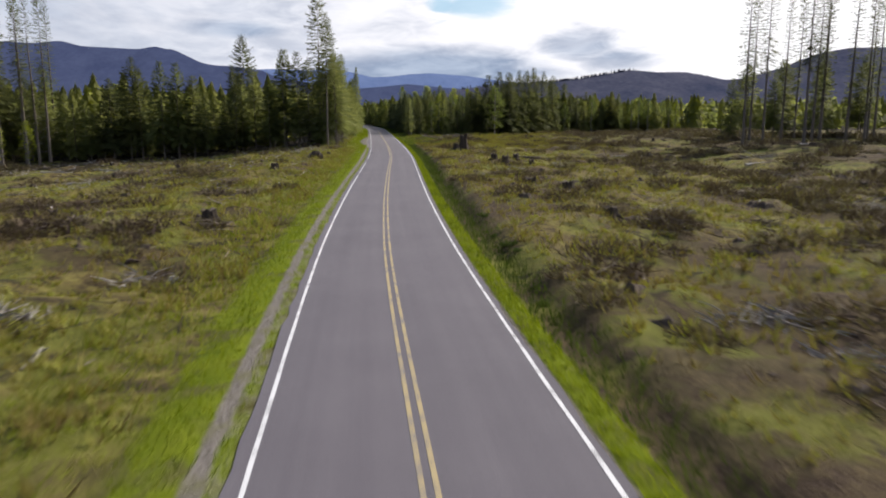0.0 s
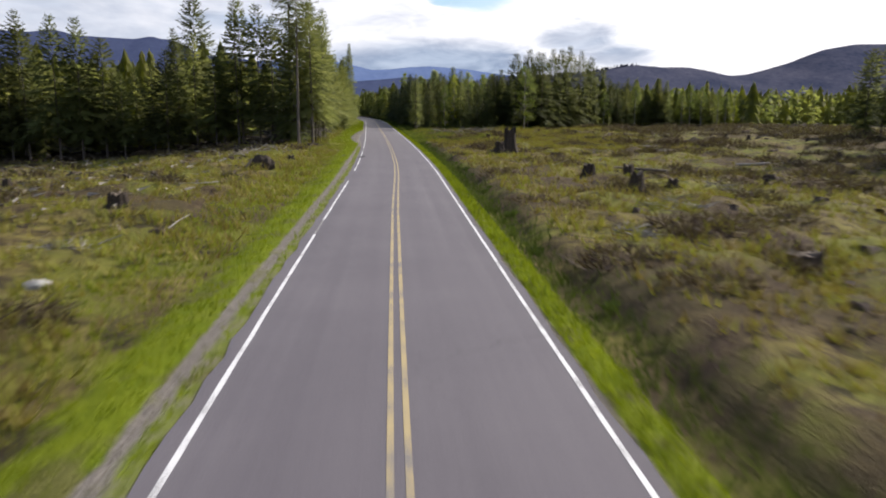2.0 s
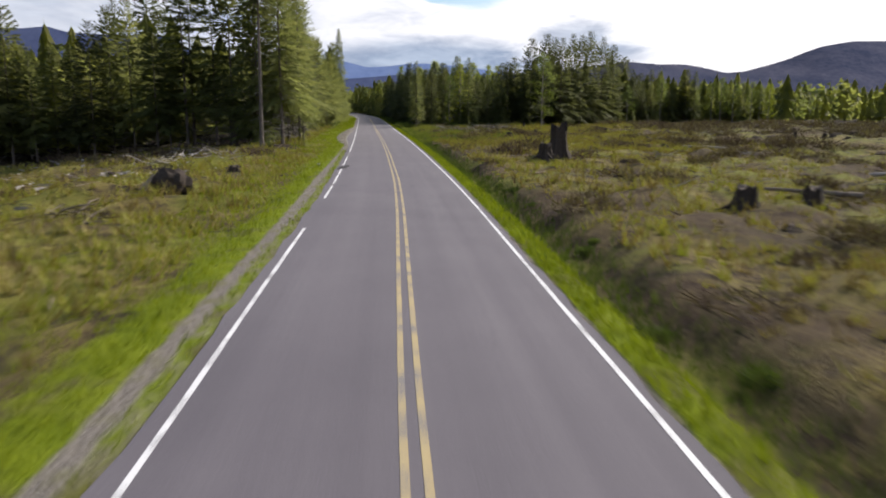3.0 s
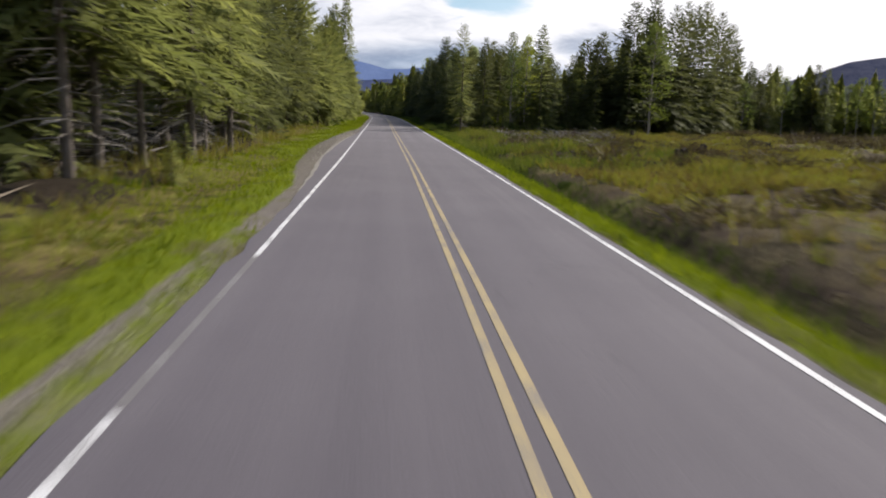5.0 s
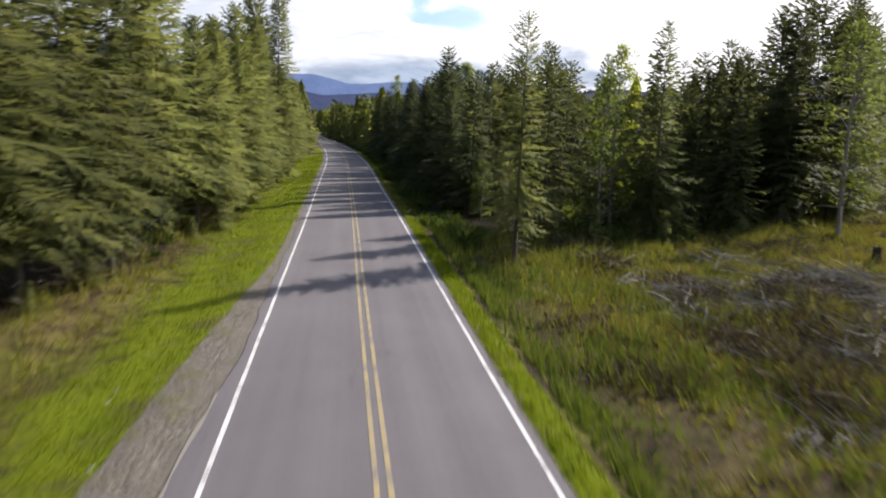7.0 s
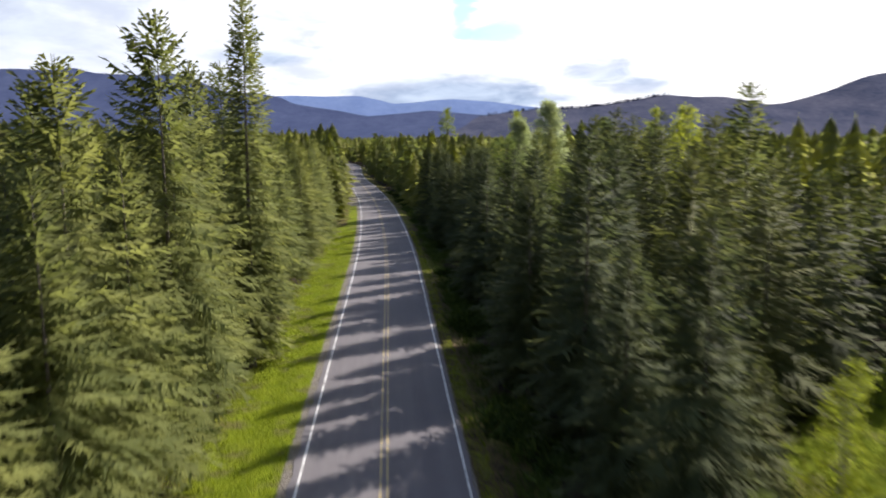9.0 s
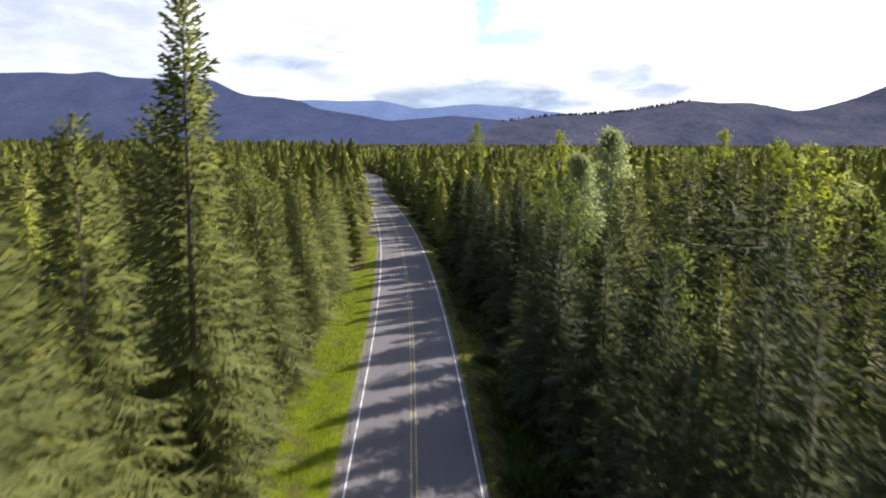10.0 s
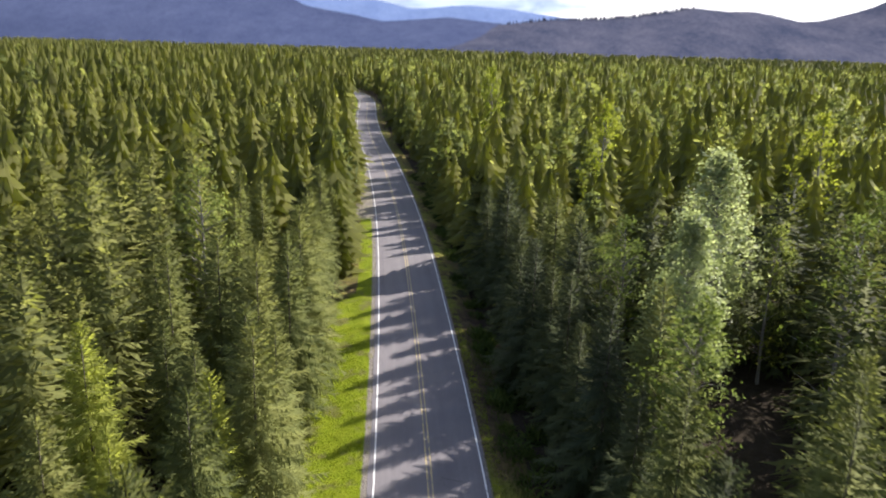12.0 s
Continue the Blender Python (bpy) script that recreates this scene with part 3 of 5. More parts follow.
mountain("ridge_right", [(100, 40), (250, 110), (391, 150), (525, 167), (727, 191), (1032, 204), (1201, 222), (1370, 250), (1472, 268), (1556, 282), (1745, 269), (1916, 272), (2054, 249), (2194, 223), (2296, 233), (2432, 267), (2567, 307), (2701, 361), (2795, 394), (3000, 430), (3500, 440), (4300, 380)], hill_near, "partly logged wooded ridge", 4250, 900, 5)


# ---- trees ----
def conifer_crown(gen, h, reach, bare, gap, count, pitch, width=0.36, hang=0.45, taper=0.78, upturn=0.22, lean=(0, 0)):
    """Whorls of sweeping boughs, each a frond of side sprays on one spine; gives vertices, triangles and the way each one faces."""
    v, f, w = [], [], []
    up = np.array((0.0, 0.0, 1.0))
    z0 = z = bare * h
    lobes = gen.uniform(0, 6.28, 3)
    while z < h - 0.25:
        s = (z - z0) / (h - z0)
        full = reach * (1 - s) ** taper * min(1.0, 0.72 + 2.2 * s)
        turn = gen.uniform(0, 6.28)
        tier = gen.uniform(0.82, 1.14)
        number = count
        for k in range(number):
            a = turn + 6.283 * (k + gen.uniform(-0.32, 0.32)) / number
            size = full * tier * gen.uniform(0.62, 1.14) * (1 + 0.15 * math.sin(a + lobes[0]) + 0.12 * math.sin(2 * a + lobes[1] + 5 * s)) + 0.2
            out = np.array((math.cos(a), math.sin(a), 0.0))
            side = np.array((-math.sin(a), math.cos(a), gen.uniform(-0.25, 0.25)))
            rise = -0.05 + 0.85 * s * s + gen.uniform(-0.14, 0.14)
            droop = 0.55 * (1 - 0.85 * s) * gen.uniform(0.65, 1.35)
            root = np.array((lean[0] * z, lean[1] * z, z + gen.uniform(-0.25, 0.25) * gap))
            n = max(3, int(size / pitch))
            first = len(v)
            face = up * 1.05 + out * 0.5 + gen.normal(0, 0.22, 3)
            t = np.linspace(0.12, 1.0, n + 1)
            spine = root + out * (size * t)[:, None] + up * (size * (rise * t - droop * t * t + upturn * t ** 4))[:, None]
            for p in spine:
                v.append(p)
                w.append(face)
            spray = width * size * np.sin(np.pi * np.clip(0.2 + 0.8 * t, 0, 1)) ** 0.75
            for i in range(n):
                for sgn in (-1, 1):
                    reach_out = max(0.12, spray[i]) * gen.uniform(0.45, 1.35)
                    tip = spine[i + 1] + (side * (sgn * 0.8) + out * gen.uniform(0.3, 1.0) - up * (hang * gen.uniform(-0.2, 1.6))) * reach_out
                    f.append((first + i, first + i + 1, len(v)))
                    v.append(tip)
                    w.append(face + side * sgn * 0.4 + gen.normal(0, 0.25, 3))
            f.append((first + n - 1, first + n, len(v)))
            v.append(spine[n] + (out * 0.9 + up * gen.uniform(0.0, 0.5)) * min(0.35, 0.2 * size) + side * 0.03)
            w.append(face)
        z += gap * gen.uniform(0.8, 1.2) * (1.0 if s < 0.6 else 0.82)
    top = np.array((lean[0] * h, lean[1] * h, h))
    for k in range(5):
        q = np.array((math.cos(k * 1.257), math.sin(k * 1.257), 0.0))
        for p, d, e in ((top - up * 0.9, up * 1.0 + q * 0.05, q * 0.04), (top - up * (0.2 + 0.13 * k), q * 0.3 + up * 0.18, np.array((q[1], -q[0], 0.3)) * 0.045)):
            n = len(v)
            v += [p - e, p + e, p + d]
            w += [q + up] * 3
            f.append((n, n + 1, n + 2))
    return np.array(v), np.array(f), np.array(w)


def outward(v, height=None, lift=0.75):
    """Directions away from the trunk and a little up; with a height, away from the middle of a round crown."""
    q = np.array(v, float)
    q[:, 2] = 0.0 if height is None else (q[:, 2] - height) * 0.8
    q /= np.linalg.norm(q, axis=1, keepdims=True) + 1e-6
    q[:, 2] += lift
    return q


def conifer(name, label, seed, h, reach, bare, gap, count, pitch, leaf=None, stem=None, twigs=10, group="firs", **shape):
    gen = np.random.default_rng(seed)
    lean = (gen.uniform(-0.012, 0.012), gen.uniform(-0.012, 0.012))
    tree = thing(name, label, "tree", group)
    r = 0.0066 * h + 0.035
    pts = [(lean[0] * h * t, lean[1] * h * t, h * t - (0.4 if t == 0 else 0)) for t in (0, 0.04, 0.25, 0.5, 0.75, 0.98)]
    s = Soup()
    s.put(*tube(pts, [r * 1.5, r * 1.05, r * 0.85, r * 0.55, r * 0.24, 0.012], 7, False))
    part("trunk", s.mesh("fir_trunk", stem or bark, True), tree)
    if twigs and bare > 0.06:
        s = Soup()
        for k in range(twigs):
            z = gen.uniform(0.06, bare + 0.12) * h
            a = gen.uniform(0, 6.28)
            ln = gen.uniform(0.5, 1.7)
            s.put(*tube([(lean[0] * z, lean[1] * z, z), (math.cos(a) * ln * 0.6, math.sin(a) * ln * 0.6, z - 0.06 * ln), (math.cos(a) * ln, math.sin(a) * ln, z - 0.25 * ln)], [0.028, 0.018, 0.006], 3, False))
        tagged(part("dead_branchwork", s.mesh("fir_dead_branchwork", grey_wood), tree, "bare grey dead branches"), kind="stuff")
    v, f, w = conifer_crown(gen, h, reach, bare, gap, count, pitch, lean=lean, **shape)
    part("crown", make_mesh("fir_crown", v, f, leaf or fir_leaf, away=w), tree)
    return tree


def leaf_crown(gen, h, wide, bare, clumps, leaves, size):
    """Clumps of small leaves held by limbs; gives the leaves, and the limbs' ends."""
    v, f, ends = [], [], []
    for k in range(clumps):
        t = gen.uniform(0, 1) ** 0.8
        z = h * (bare + (1 - bare) * t)
        r = wide * math.sin(min(1.0, (1 - t) * 1.25 + 0.08) * math.pi * 0.62) * math.sqrt(gen.uniform(0.05, 1))
        a = gen.uniform(0, 6.28)
        c = np.array((math.cos(a) * r, math.sin(a) * r, z))
        ends.append(c)
        cl = 0.24 * wide * gen.uniform(0.6, 1.2)
        for m in range(leaves):
            p = c + gen.normal(0, 0.5, 3) * cl * np.array((1, 1, 0.75))
            d, w = gen.normal(0, 1, 3), gen.normal(0, 1, 3)
            d *= size * gen.uniform(0.7, 1.4) / np.linalg.norm(d)
            w *= size * 0.55 / np.linalg.norm(w)
            n = len(v)
            v.extend((p - d * 0.5, p + d * 0.5, p + w))
            f.append((n, n + 1, n + 2))
    return np.array(v), np.array(f), ends


def broadleaf(name, label, seed, h, wide, bare, clumps, leaves, size, leaf, stem=None, group="broadleaf trees"):
    gen = np.random.default_rng(seed)
    tree = thing(name, label, "tree", group)
    v, f, ends = leaf_crown(gen, h, wide, bare, clumps, leaves, size)
    r = 0.009 * h + 0.03
    bow = gen.uniform(-0.25, 0.25, 2)
    axis = [np.array((bow[0] * math.sin(t * 3), bow[1] * math.sin(t * 3), h * t * 0.96 - (0.4 if t == 0 else 0))) for t in (0, 0.05, 0.3, 0.55, 0.8, 1.0)]
    s = Soup()
    s.put(*tube(axis, [r * 1.4, r, r * 0.8, r * 0.55, r * 0.3, 0.01], 6, False))
    part("trunk", s.mesh("alder_trunk", stem or pale_bark, True), tree)
    s = Soup()
    for c in ends[::3]:
        z = max(c[2] - 0.45 * math.hypot(c[0], c[1]) - 0.3, 0.15 * h)
        a = np.array((0.0, 0.0, z))
        s.put(*tube([a, a * 0.45 + c * 0.55 + np.array((0, 0, 0.12)), c], [r * 0.3, r * 0.2, 0.008], 3, False))
    tagged(part("branchwork", s.mesh("alder_limbs", stem or pale_bark), tree), kind="stuff")
    part("crown", make_mesh("alder_crown", v, f, leaf, away=outward(v, 0.55 * h, 0.35)), tree)
    return tree


def plant(kinds, x, y, scale, gen, sink=0.0, label=None, pick=None):
    """A copy of one of the kinds at (x, y), turned at random."""
    ob = kinds[gen.integers(len(kinds)) if pick is None else pick]
    m = Matrix.LocRotScale((float(x), float(y), float(lie(x, y)) - sink), Euler((0, 0, gen.uniform(0, 6.28))), Vector((scale * gen.uniform(0.92, 1.08), scale * gen.uniform(0.92, 1.08), scale)))
    made = copy_thing(ob, m)
    if label:
        tagged(made, label)
    return made


FIR = "dense green fir tree of the roadside forest"
fine_firs = [conifer("fir_tree", "feathery olive-green young fir beside the road", 20 + k, 15.5, 3.1 + 0.25 * k, 0.04 + 0.03 * k, 0.4, 10, 0.17, twigs=6, width=0.3) for k in range(3)]
left_firs = [conifer("fir_tree", "feathery olive-green fir with its lowest trunk bare", 24 + k, 15.5, 3.1 + 0.25 * k, 0.15 + 0.03 * k, 0.4, 10, 0.17, twigs=16, width=0.3) for k in range(3)]
# right-hand row, its shade painted into the needle colour
shade_firs = [conifer("fir_tree", "dense dark green fir on the shaded side of the road", 35 + k, 15.5, 3.2 + 0.25 * k, 0.08 + 0.03 * k, 0.42, 10, 0.19, leaf=fir_leaf_shade, twigs=8, width=0.3) for k in range(3)]
row_firs = [conifer("fir_tree", "dark olive fir with a bare trunk above dry weeds", 56 + k, 17.0, 3.3 + 0.3 * k, 0.15 + 0.03 * k, 0.48, 9, 0.2, leaf=fir_leaf_dark, twigs=24, width=0.3) for k in range(3)]
open_firs = [conifer("fir_tree", "open-crowned olive fir with dead lower branches", 45 + k, 16.0, 2.9 + 0.3 * k, 0.17 + 0.04 * k, 0.5, 8, 0.15, twigs=46, width=0.26) for k in range(3)]
firs = [conifer("fir_tree", FIR, 30 + k, 15.0, 3.0 + 0.3 * (k % 3), 0.05 + 0.03 * (k % 3), 0.46, 9, 0.26, twigs=5, width=0.32) for k in range(5)]
dark_firs = [conifer("fir_tree", "dark green fir with a bare lower trunk", 50 + k, 18.0, 3.6 + 0.35 * k, 0.06 + 0.04 * k, 0.54, 9, 0.28, leaf=fir_leaf_dark, twigs=12, width=0.3) for k in range(4)]
sunlit_firs = [conifer("fir_tree", "bright fresh olive-green young fir", 40 + k, 15.0, 3.2 + 0.3 * k, 0.05, 0.42, 10, 0.18, leaf=fir_leaf_sunlit, twigs=4, width=0.3) for k in range(2)]
spire_fir = [conifer("fir_tree", FIR, 28, 24.5, 3.2, 0.08, 0.4, 11, 0.22, twigs=9, taper=0.85, width=0.32)]
spare_firs = [conifer("fir_tree", "dark fir deep in the forest stand", 75 + k, 18.0, 3.7 + 0.3 * k, 0.12 + 0.05 * k, 0.66, 8, 0.42, leaf=fir_leaf_dark if k % 2 else fir_leaf, twigs=6) for k in range(4)]
tall_firs = [conifer("tall_fir", "very tall slender fir with a long bare trunk and thin crown", 60 + k, 34.0, 3.3, 0.3 + 0.1 * k, 0.7, 6, 0.3, leaf=fir_leaf_dark, twigs=22, group="tall firs", taper=0.6) for k in range(3)]
bare_firs = [conifer("tall_fir", "tall thin fir with short sparse branches in the clear-cut", 66 + k, 36.0, 1.35 + 0.3 * k, 0.2 + 0.1 * k, 0.6, 4, 0.3, leaf=fir_leaf_dark, stem=bark, twigs=40, group="tall firs", taper=0.4) for k in range(3)]
saplings = [conifer("fir_sapling", "small bushy fir sapling at the forest edge", 70 + k, 4.0, 1.3, 0.02, 0.26, 7, 0.28, twigs=0, group="saplings") for k in range(2)]
alders = [broadleaf("alder_tree", "light green alder among the firs", 80 + k, 13.0, 2.6, 0.14, 120, 20, 0.27, alder_leaf) for k in range(3)]
bright_alders = [broadleaf("alder_tree", "bright yellow-green young alder", 90 + k, 12.0, 2.0, 0.14, 100, 20, 0.26, yellow_leaf) for k in range(2)]
pale_alders = [broadleaf("cottonwood_tree", "pale silvery-leaved cottonwood among dark firs", 95, 15.5, 2.9, 0.1, 330, 34, 0.27, pale_leaf)]

tg = np.random.default_rng(11)
placed = []  # x, y, radius of each tree that stands


def shade_gap(x, y):
    """Distance from the axis of the narrow dark gap among the right-hand firs."""
    t = np.clip(((x - 13.5) * 9 + (y - 300) * 22) / 565.0, 0, 1)
    return np.hypot(x - 13.5 - 9 * t, y - 300 - 22 * t)


def free(x, y, r):
    return glade(x, y) > 5.0 and shade_gap(x, y) > 3.4 and all((x - a) ** 2 + (y - b) ** 2 > (r + c) ** 2 for a, b, c in placed)


def stand(kinds, x, y, top, h, r=1.0, **more):
    placed.append((x, y, r))
    return plant(kinds, x, y, top / h, tg, 0.1, **more)


# single trees that can be told apart
stand(open_firs, 7.5, 223.2, 13.0, 16.0, 1.4, pick=0, label="lone open-crowned fir on the grass verge")
stand(bright_alders, 17.7, 238.1, 12.9, 12.0, 1.3)
stand(firs, 18.8, 233.0, 14.3, 15.0, 1.3)
stand(dark_firs, 33.8, 243.1, 19.6, 18.0, 1.5, label="tall dark fir above the clear-cut")
stand(dark_firs, 42.1, 249.2, 20.6, 18.0, 1.5, label="tall dark fir above the clear-cut")
stand(dark_firs, 52.8, 263.9, 23.6, 18.0, 1.5, label="tall dark fir above the clear-cut")
for x, y, top in ((28.5, 241.5, 14.0), (38, 247, 21.0), (46, 255, 21.5), (49.5, 259, 22.0), (57, 267, 22.5), (62, 273, 21.0), (31, 249, 15.5), (44, 263, 22.0)):
    stand(dark_firs, x, y, top, 18.0, 1.5, label="tall dark fir above the clear-cut")
stand(spire_fir, -9.8, 270.8, 23.6, 24.5, 1.4, pick=0, label="tall pointed fir above the roadside forest")
stand(left_firs, -10.4, 257.8, 18.8, 15.5, 1.2)
stand(dark_firs, -36.9, 190.1, 20.5, 18.0, 1.3)
stand(dark_firs, -37.4, 207.0, 28.0, 18.0, 1.3)
stand(tall_firs, -14.0, 167.0, 35.0, 34.0, 1.5, pick=0, label="very tall fir towering over the forest corner")
stand(tall_firs, -11.6, 171.5, 28.0, 34.0, 1.2, pick=1)
stand(tall_firs, -11.2, 152.0, 26.0, 34.0, 1.0, pick=2, label="slender fir at the forest corner")
stand(pale_alders, 13.2, 314.0, 16.2, 15.5, 2.4)
stand(pale_alders, 18.6, 324.0, 18.2, 15.5, 1.5)
stand(fine_firs, 13.6, 296.5, 15.0, 15.5, 1.6)
for x, y, top in ((8.6, 324.0, 14.0), (7.2, 297.3, 13.5), (9.6, 267.0, 13.5), (7.4, 256.5, 14.5), (7.6, 280.0, 13.0), (7.0, 308.0, 13.0), (13.6, 274.0, 13.5)):
    # one fir keeps the lit needle colour, the others have shade painted in
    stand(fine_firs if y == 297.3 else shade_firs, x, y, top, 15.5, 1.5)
# near left firs that look sunlit by their brighter needle colour
for x, y, top in ((-17.0, 290.5, 12.5), (-20.5, 293.5, 12.5), (-15.2, 296.0, 11.5), (-24.0, 298.0, 13.0), (-14.0, 285.0, 10.5), (-19.0, 303.0, 12.5), (-12.4, 291.0, 11.0), (-12.6, 300.5, 11.5), (-22.0, 287.0, 12.5), (-27.0, 292.0, 13.0)):
    stand(sunlit_firs, x, y, top, 15.0, 1.4)
stand(open_firs, -9.6, 177.0, 19.0, 16.0, 1.0, pick=0)
stand(firs, 20.5, 270.0, 17.5, 15.0, 1.2)
for x, y, top in ((21.0, 368.2, 19.0), (44.2, 357.6, 19.5), (28, 300, 17.0), (36, 322, 17.5), (10.5, 420, 22.0)):
    stand(bright_alders, x, y, top, 12.0, 1.4)
# the tall thin trees left standing beside the clear-cut
for x, y, top in ((76.5, 154, 40), (83, 158, 37), (89, 152, 41), (91, 165, 36), (96, 158, 40), (101, 150, 38), (104, 161, 42), (86, 170, 36), (110, 155, 40), (114, 166, 38), (98, 172, 36), (120, 158, 41), (93, 156, 38), (99, 163, 41), (107, 158, 37), (112, 149, 39), (117, 152, 42), (124, 163, 38)):
    stand(bare_firs, x, y, top, 36.0, 0.8)
for x, y, top in ((-76.3, 181, 38), (-69.5, 156.5, 36), (-72.5, 158, 39), (-75, 163, 37), (-78.5, 160, 38), (-82, 166, 40), (-86, 158, 38), (-71.5, 166, 36)):
    stand(bare_firs if x > -77 else tall_firs, x, y, top, 36.0, 0.8)
for x, y in ((-74, 150), (-78, 152), (-82, 149), (-70, 153)):
    stand(bright_alders, x, y, tg.uniform(8, 12), 12.0, 1.0)

# edge of the wood along the road, left
y = 156.0
while y < 354:
    x = left_edge(y) + tg.uniform(-1.3, 0.5)
    if free(x, y, 1.0):
        top = tg.uniform(10.0, 14.5) if y > 278 else tg.uniform(12.0, 19.0) if y > 200 else tg.uniform(15, 20)
        if y < 180:
            stand(open_firs, x, y, top, 16.0, 1.5)
        elif y < 222:
            stand(row_firs, x, y, top, 17.0, 1.5)
        else:
            stand(left_firs, x, y, top, 15.5, 1.5)
    y += tg.uniform(2.4, 4.2)
# edge of the wood along the road, right
y = 247.0
while y < 354:
    x = centre(y) + tg.uniform(7.6, 9.8)
    if free(x, y, 1.2):
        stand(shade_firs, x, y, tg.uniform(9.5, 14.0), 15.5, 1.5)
    y += tg.uniform(2.6, 4.4)
# front of the left wood, towards the clear-cut
x = -12.5
while x > -105:
    for row in range(2):
        yy_ = front_left(x) + row * tg.uniform(3.0, 5.0) + tg.uniform(-1.5, 2.0)
        xx_ = x + tg.uniform(-0.8, 0.8)
        if free(xx_, yy_, 1.0):
            if x > -26 and tg.random() < 0.5:
                stand(tall_firs, xx_, yy_, tg.uniform(19.0, 25.0), 34.0, 1.0, label="slender fir with a bare grey trunk at the forest front")
            else:
                stand(spare_firs, xx_, yy_, tg.uniform(15.0, 22.0) if x > -24 or tg.random() < 0.15 else tg.uniform(11.5, 18.0), 18.0, 1.2, label="dark green fir at the front of the forest")
    x -= tg.uniform(2.3, 4.2)
# front of the right wood, towards the clear-cut
x = 11.0
while x < 120:
    yy_ = front_right(x) + tg.uniform(-1.5, 2.5)
    if free(x, yy_, 1.1):
        if tg.random() < (0.3 if x < 55 else 0.6):
            stand(alders if tg.random() < 0.75 else bright_alders, x, yy_, tg.uniform(9.5, 13.5), 13.0, 1.1)
        else:
            stand(dark_firs if tg.random() < 0.6 else firs, x, yy_, tg.uniform(8.0, 13.0) if x < 33 else tg.uniform(9.0, 17.0), 16.5, 1.4)
    x += tg.uniform(2.2, 4.0)
x = 14.0
while x < 85:
    yy_ = front_right(x) + tg.uniform(4.0, 8.5)
    if free(x, yy_, 1.2):
        stand(spare_firs, x, yy_, tg.uniform(10.5, 14.5) if x < 33 else tg.uniform(13.5, 19.0), 18.0, 1.4)
    x += tg.uniform(2.6, 4.6)
for k in range(40):
    x = tg.uniform(8, 70)
    yy_ = front_right(x) - tg.uniform(1.0, 4.5)
    plant(saplings, x, yy_, tg.uniform(0.3, 0.9), tg)
for k in range(22):
    yy_ = tg.uniform(158, 320)
    plant(saplings, left_edge(yy_) + tg.uniform(0.2, 1.6), yy_, tg.uniform(0.25, 0.7), tg)
for x, y, top in ((84, 176, 15), (90, 180, 18), (96, 178, 16), (101, 183, 19), (107, 176, 17), (112, 184, 20), (118, 178, 18), (124, 186, 21), (130, 178, 18), (104, 190, 20), (93, 189, 17), (137, 186, 20), (116, 194, 19)):
    stand(spare_firs, x, y, top, 18.0, 1.5, label="dark fir behind the tall bare trunks")
# second rows beside the road, seen from above
inner = []  # those too deep in the stand to be told apart
for k in range(1700):
    yy_ = tg.uniform(236, 345)
    left_side = tg.random() < 0.5
    off = tg.uniform(11.5, 37)
    xx_ = centre(yy_) + (-off if left_side else off)
    if 8 < xx_ < 22 and yy_ < 251:
        continue
    if free(xx_, yy_, 1.75) and len(placed) < 640:
        if tg.random() < (0.03 if left_side else 0.1):
            stand(alders, xx_, yy_, tg.uniform(11, 16), 13.0, 1.5)
        else:
            if off > 19:
                placed.append((xx_, yy_, 1.5))
                inner.append((xx_, yy_, tg.uniform(10.5, 17.5) if left_side else tg.uniform(14.0, 17.0) if shade_gap(xx_, yy_) < 12 else tg.uniform(9.0, 14.5)))
            else:
                stand(firs if left_side or tg.random() < 0.5 else dark_firs, xx_, yy_, (tg.uniform(9.5, 14.0) if yy_ > 278 else tg.uniform(10.5, 17.5)) if left_side else tg.uniform(13.0, 15.5) if shade_gap(xx_, yy_) < 8 else tg.uniform(8.5, 14.0), 15.5, 1.5)
# low young growth close behind the first row
young = np.random.default_rng(77)
for x, y, top in ((13.4, 247.6, 6.6), (15.6, 250.4, 6.2), (16.2, 246.6, 5.0), (13.0, 244.8, 4.4)):
    placed.append((x, y, 1.0))
    plant(bright_alders, x, y, top / 12.0, young, 0.1, label="low bright green alder between the firs")
for k in range(260):
    xx_, yy_ = young.uniform(8.0, 22.0), young.uniform(238.5, 251.5)
    if yy_ > front_right(xx_) + 1.5 and free(xx_, yy_, 1.1) and not (11 < xx_ < 17 and yy_ < 246):
        placed.append((xx_, yy_, 1.1))
        if young.random() < 0.25:
            plant(alders, xx_, yy_, young.uniform(4.0, 6.0) / 13.0, young, 0.1)
        else:
            plant(spare_firs, xx_, yy_, young.uniform(3.5, 7.0) / 18.0, young, 0.1)
for ob in row_firs + sunlit_firs + spire_fir + spare_firs + open_firs + shade_firs + fine_firs + left_firs + firs + dark_firs + tall_firs + bare_firs + saplings + alders + bright_alders + pale_alders:
    for o in list(ob.children_recursive) + [ob]:
        bpy.data.objects.remove(o)


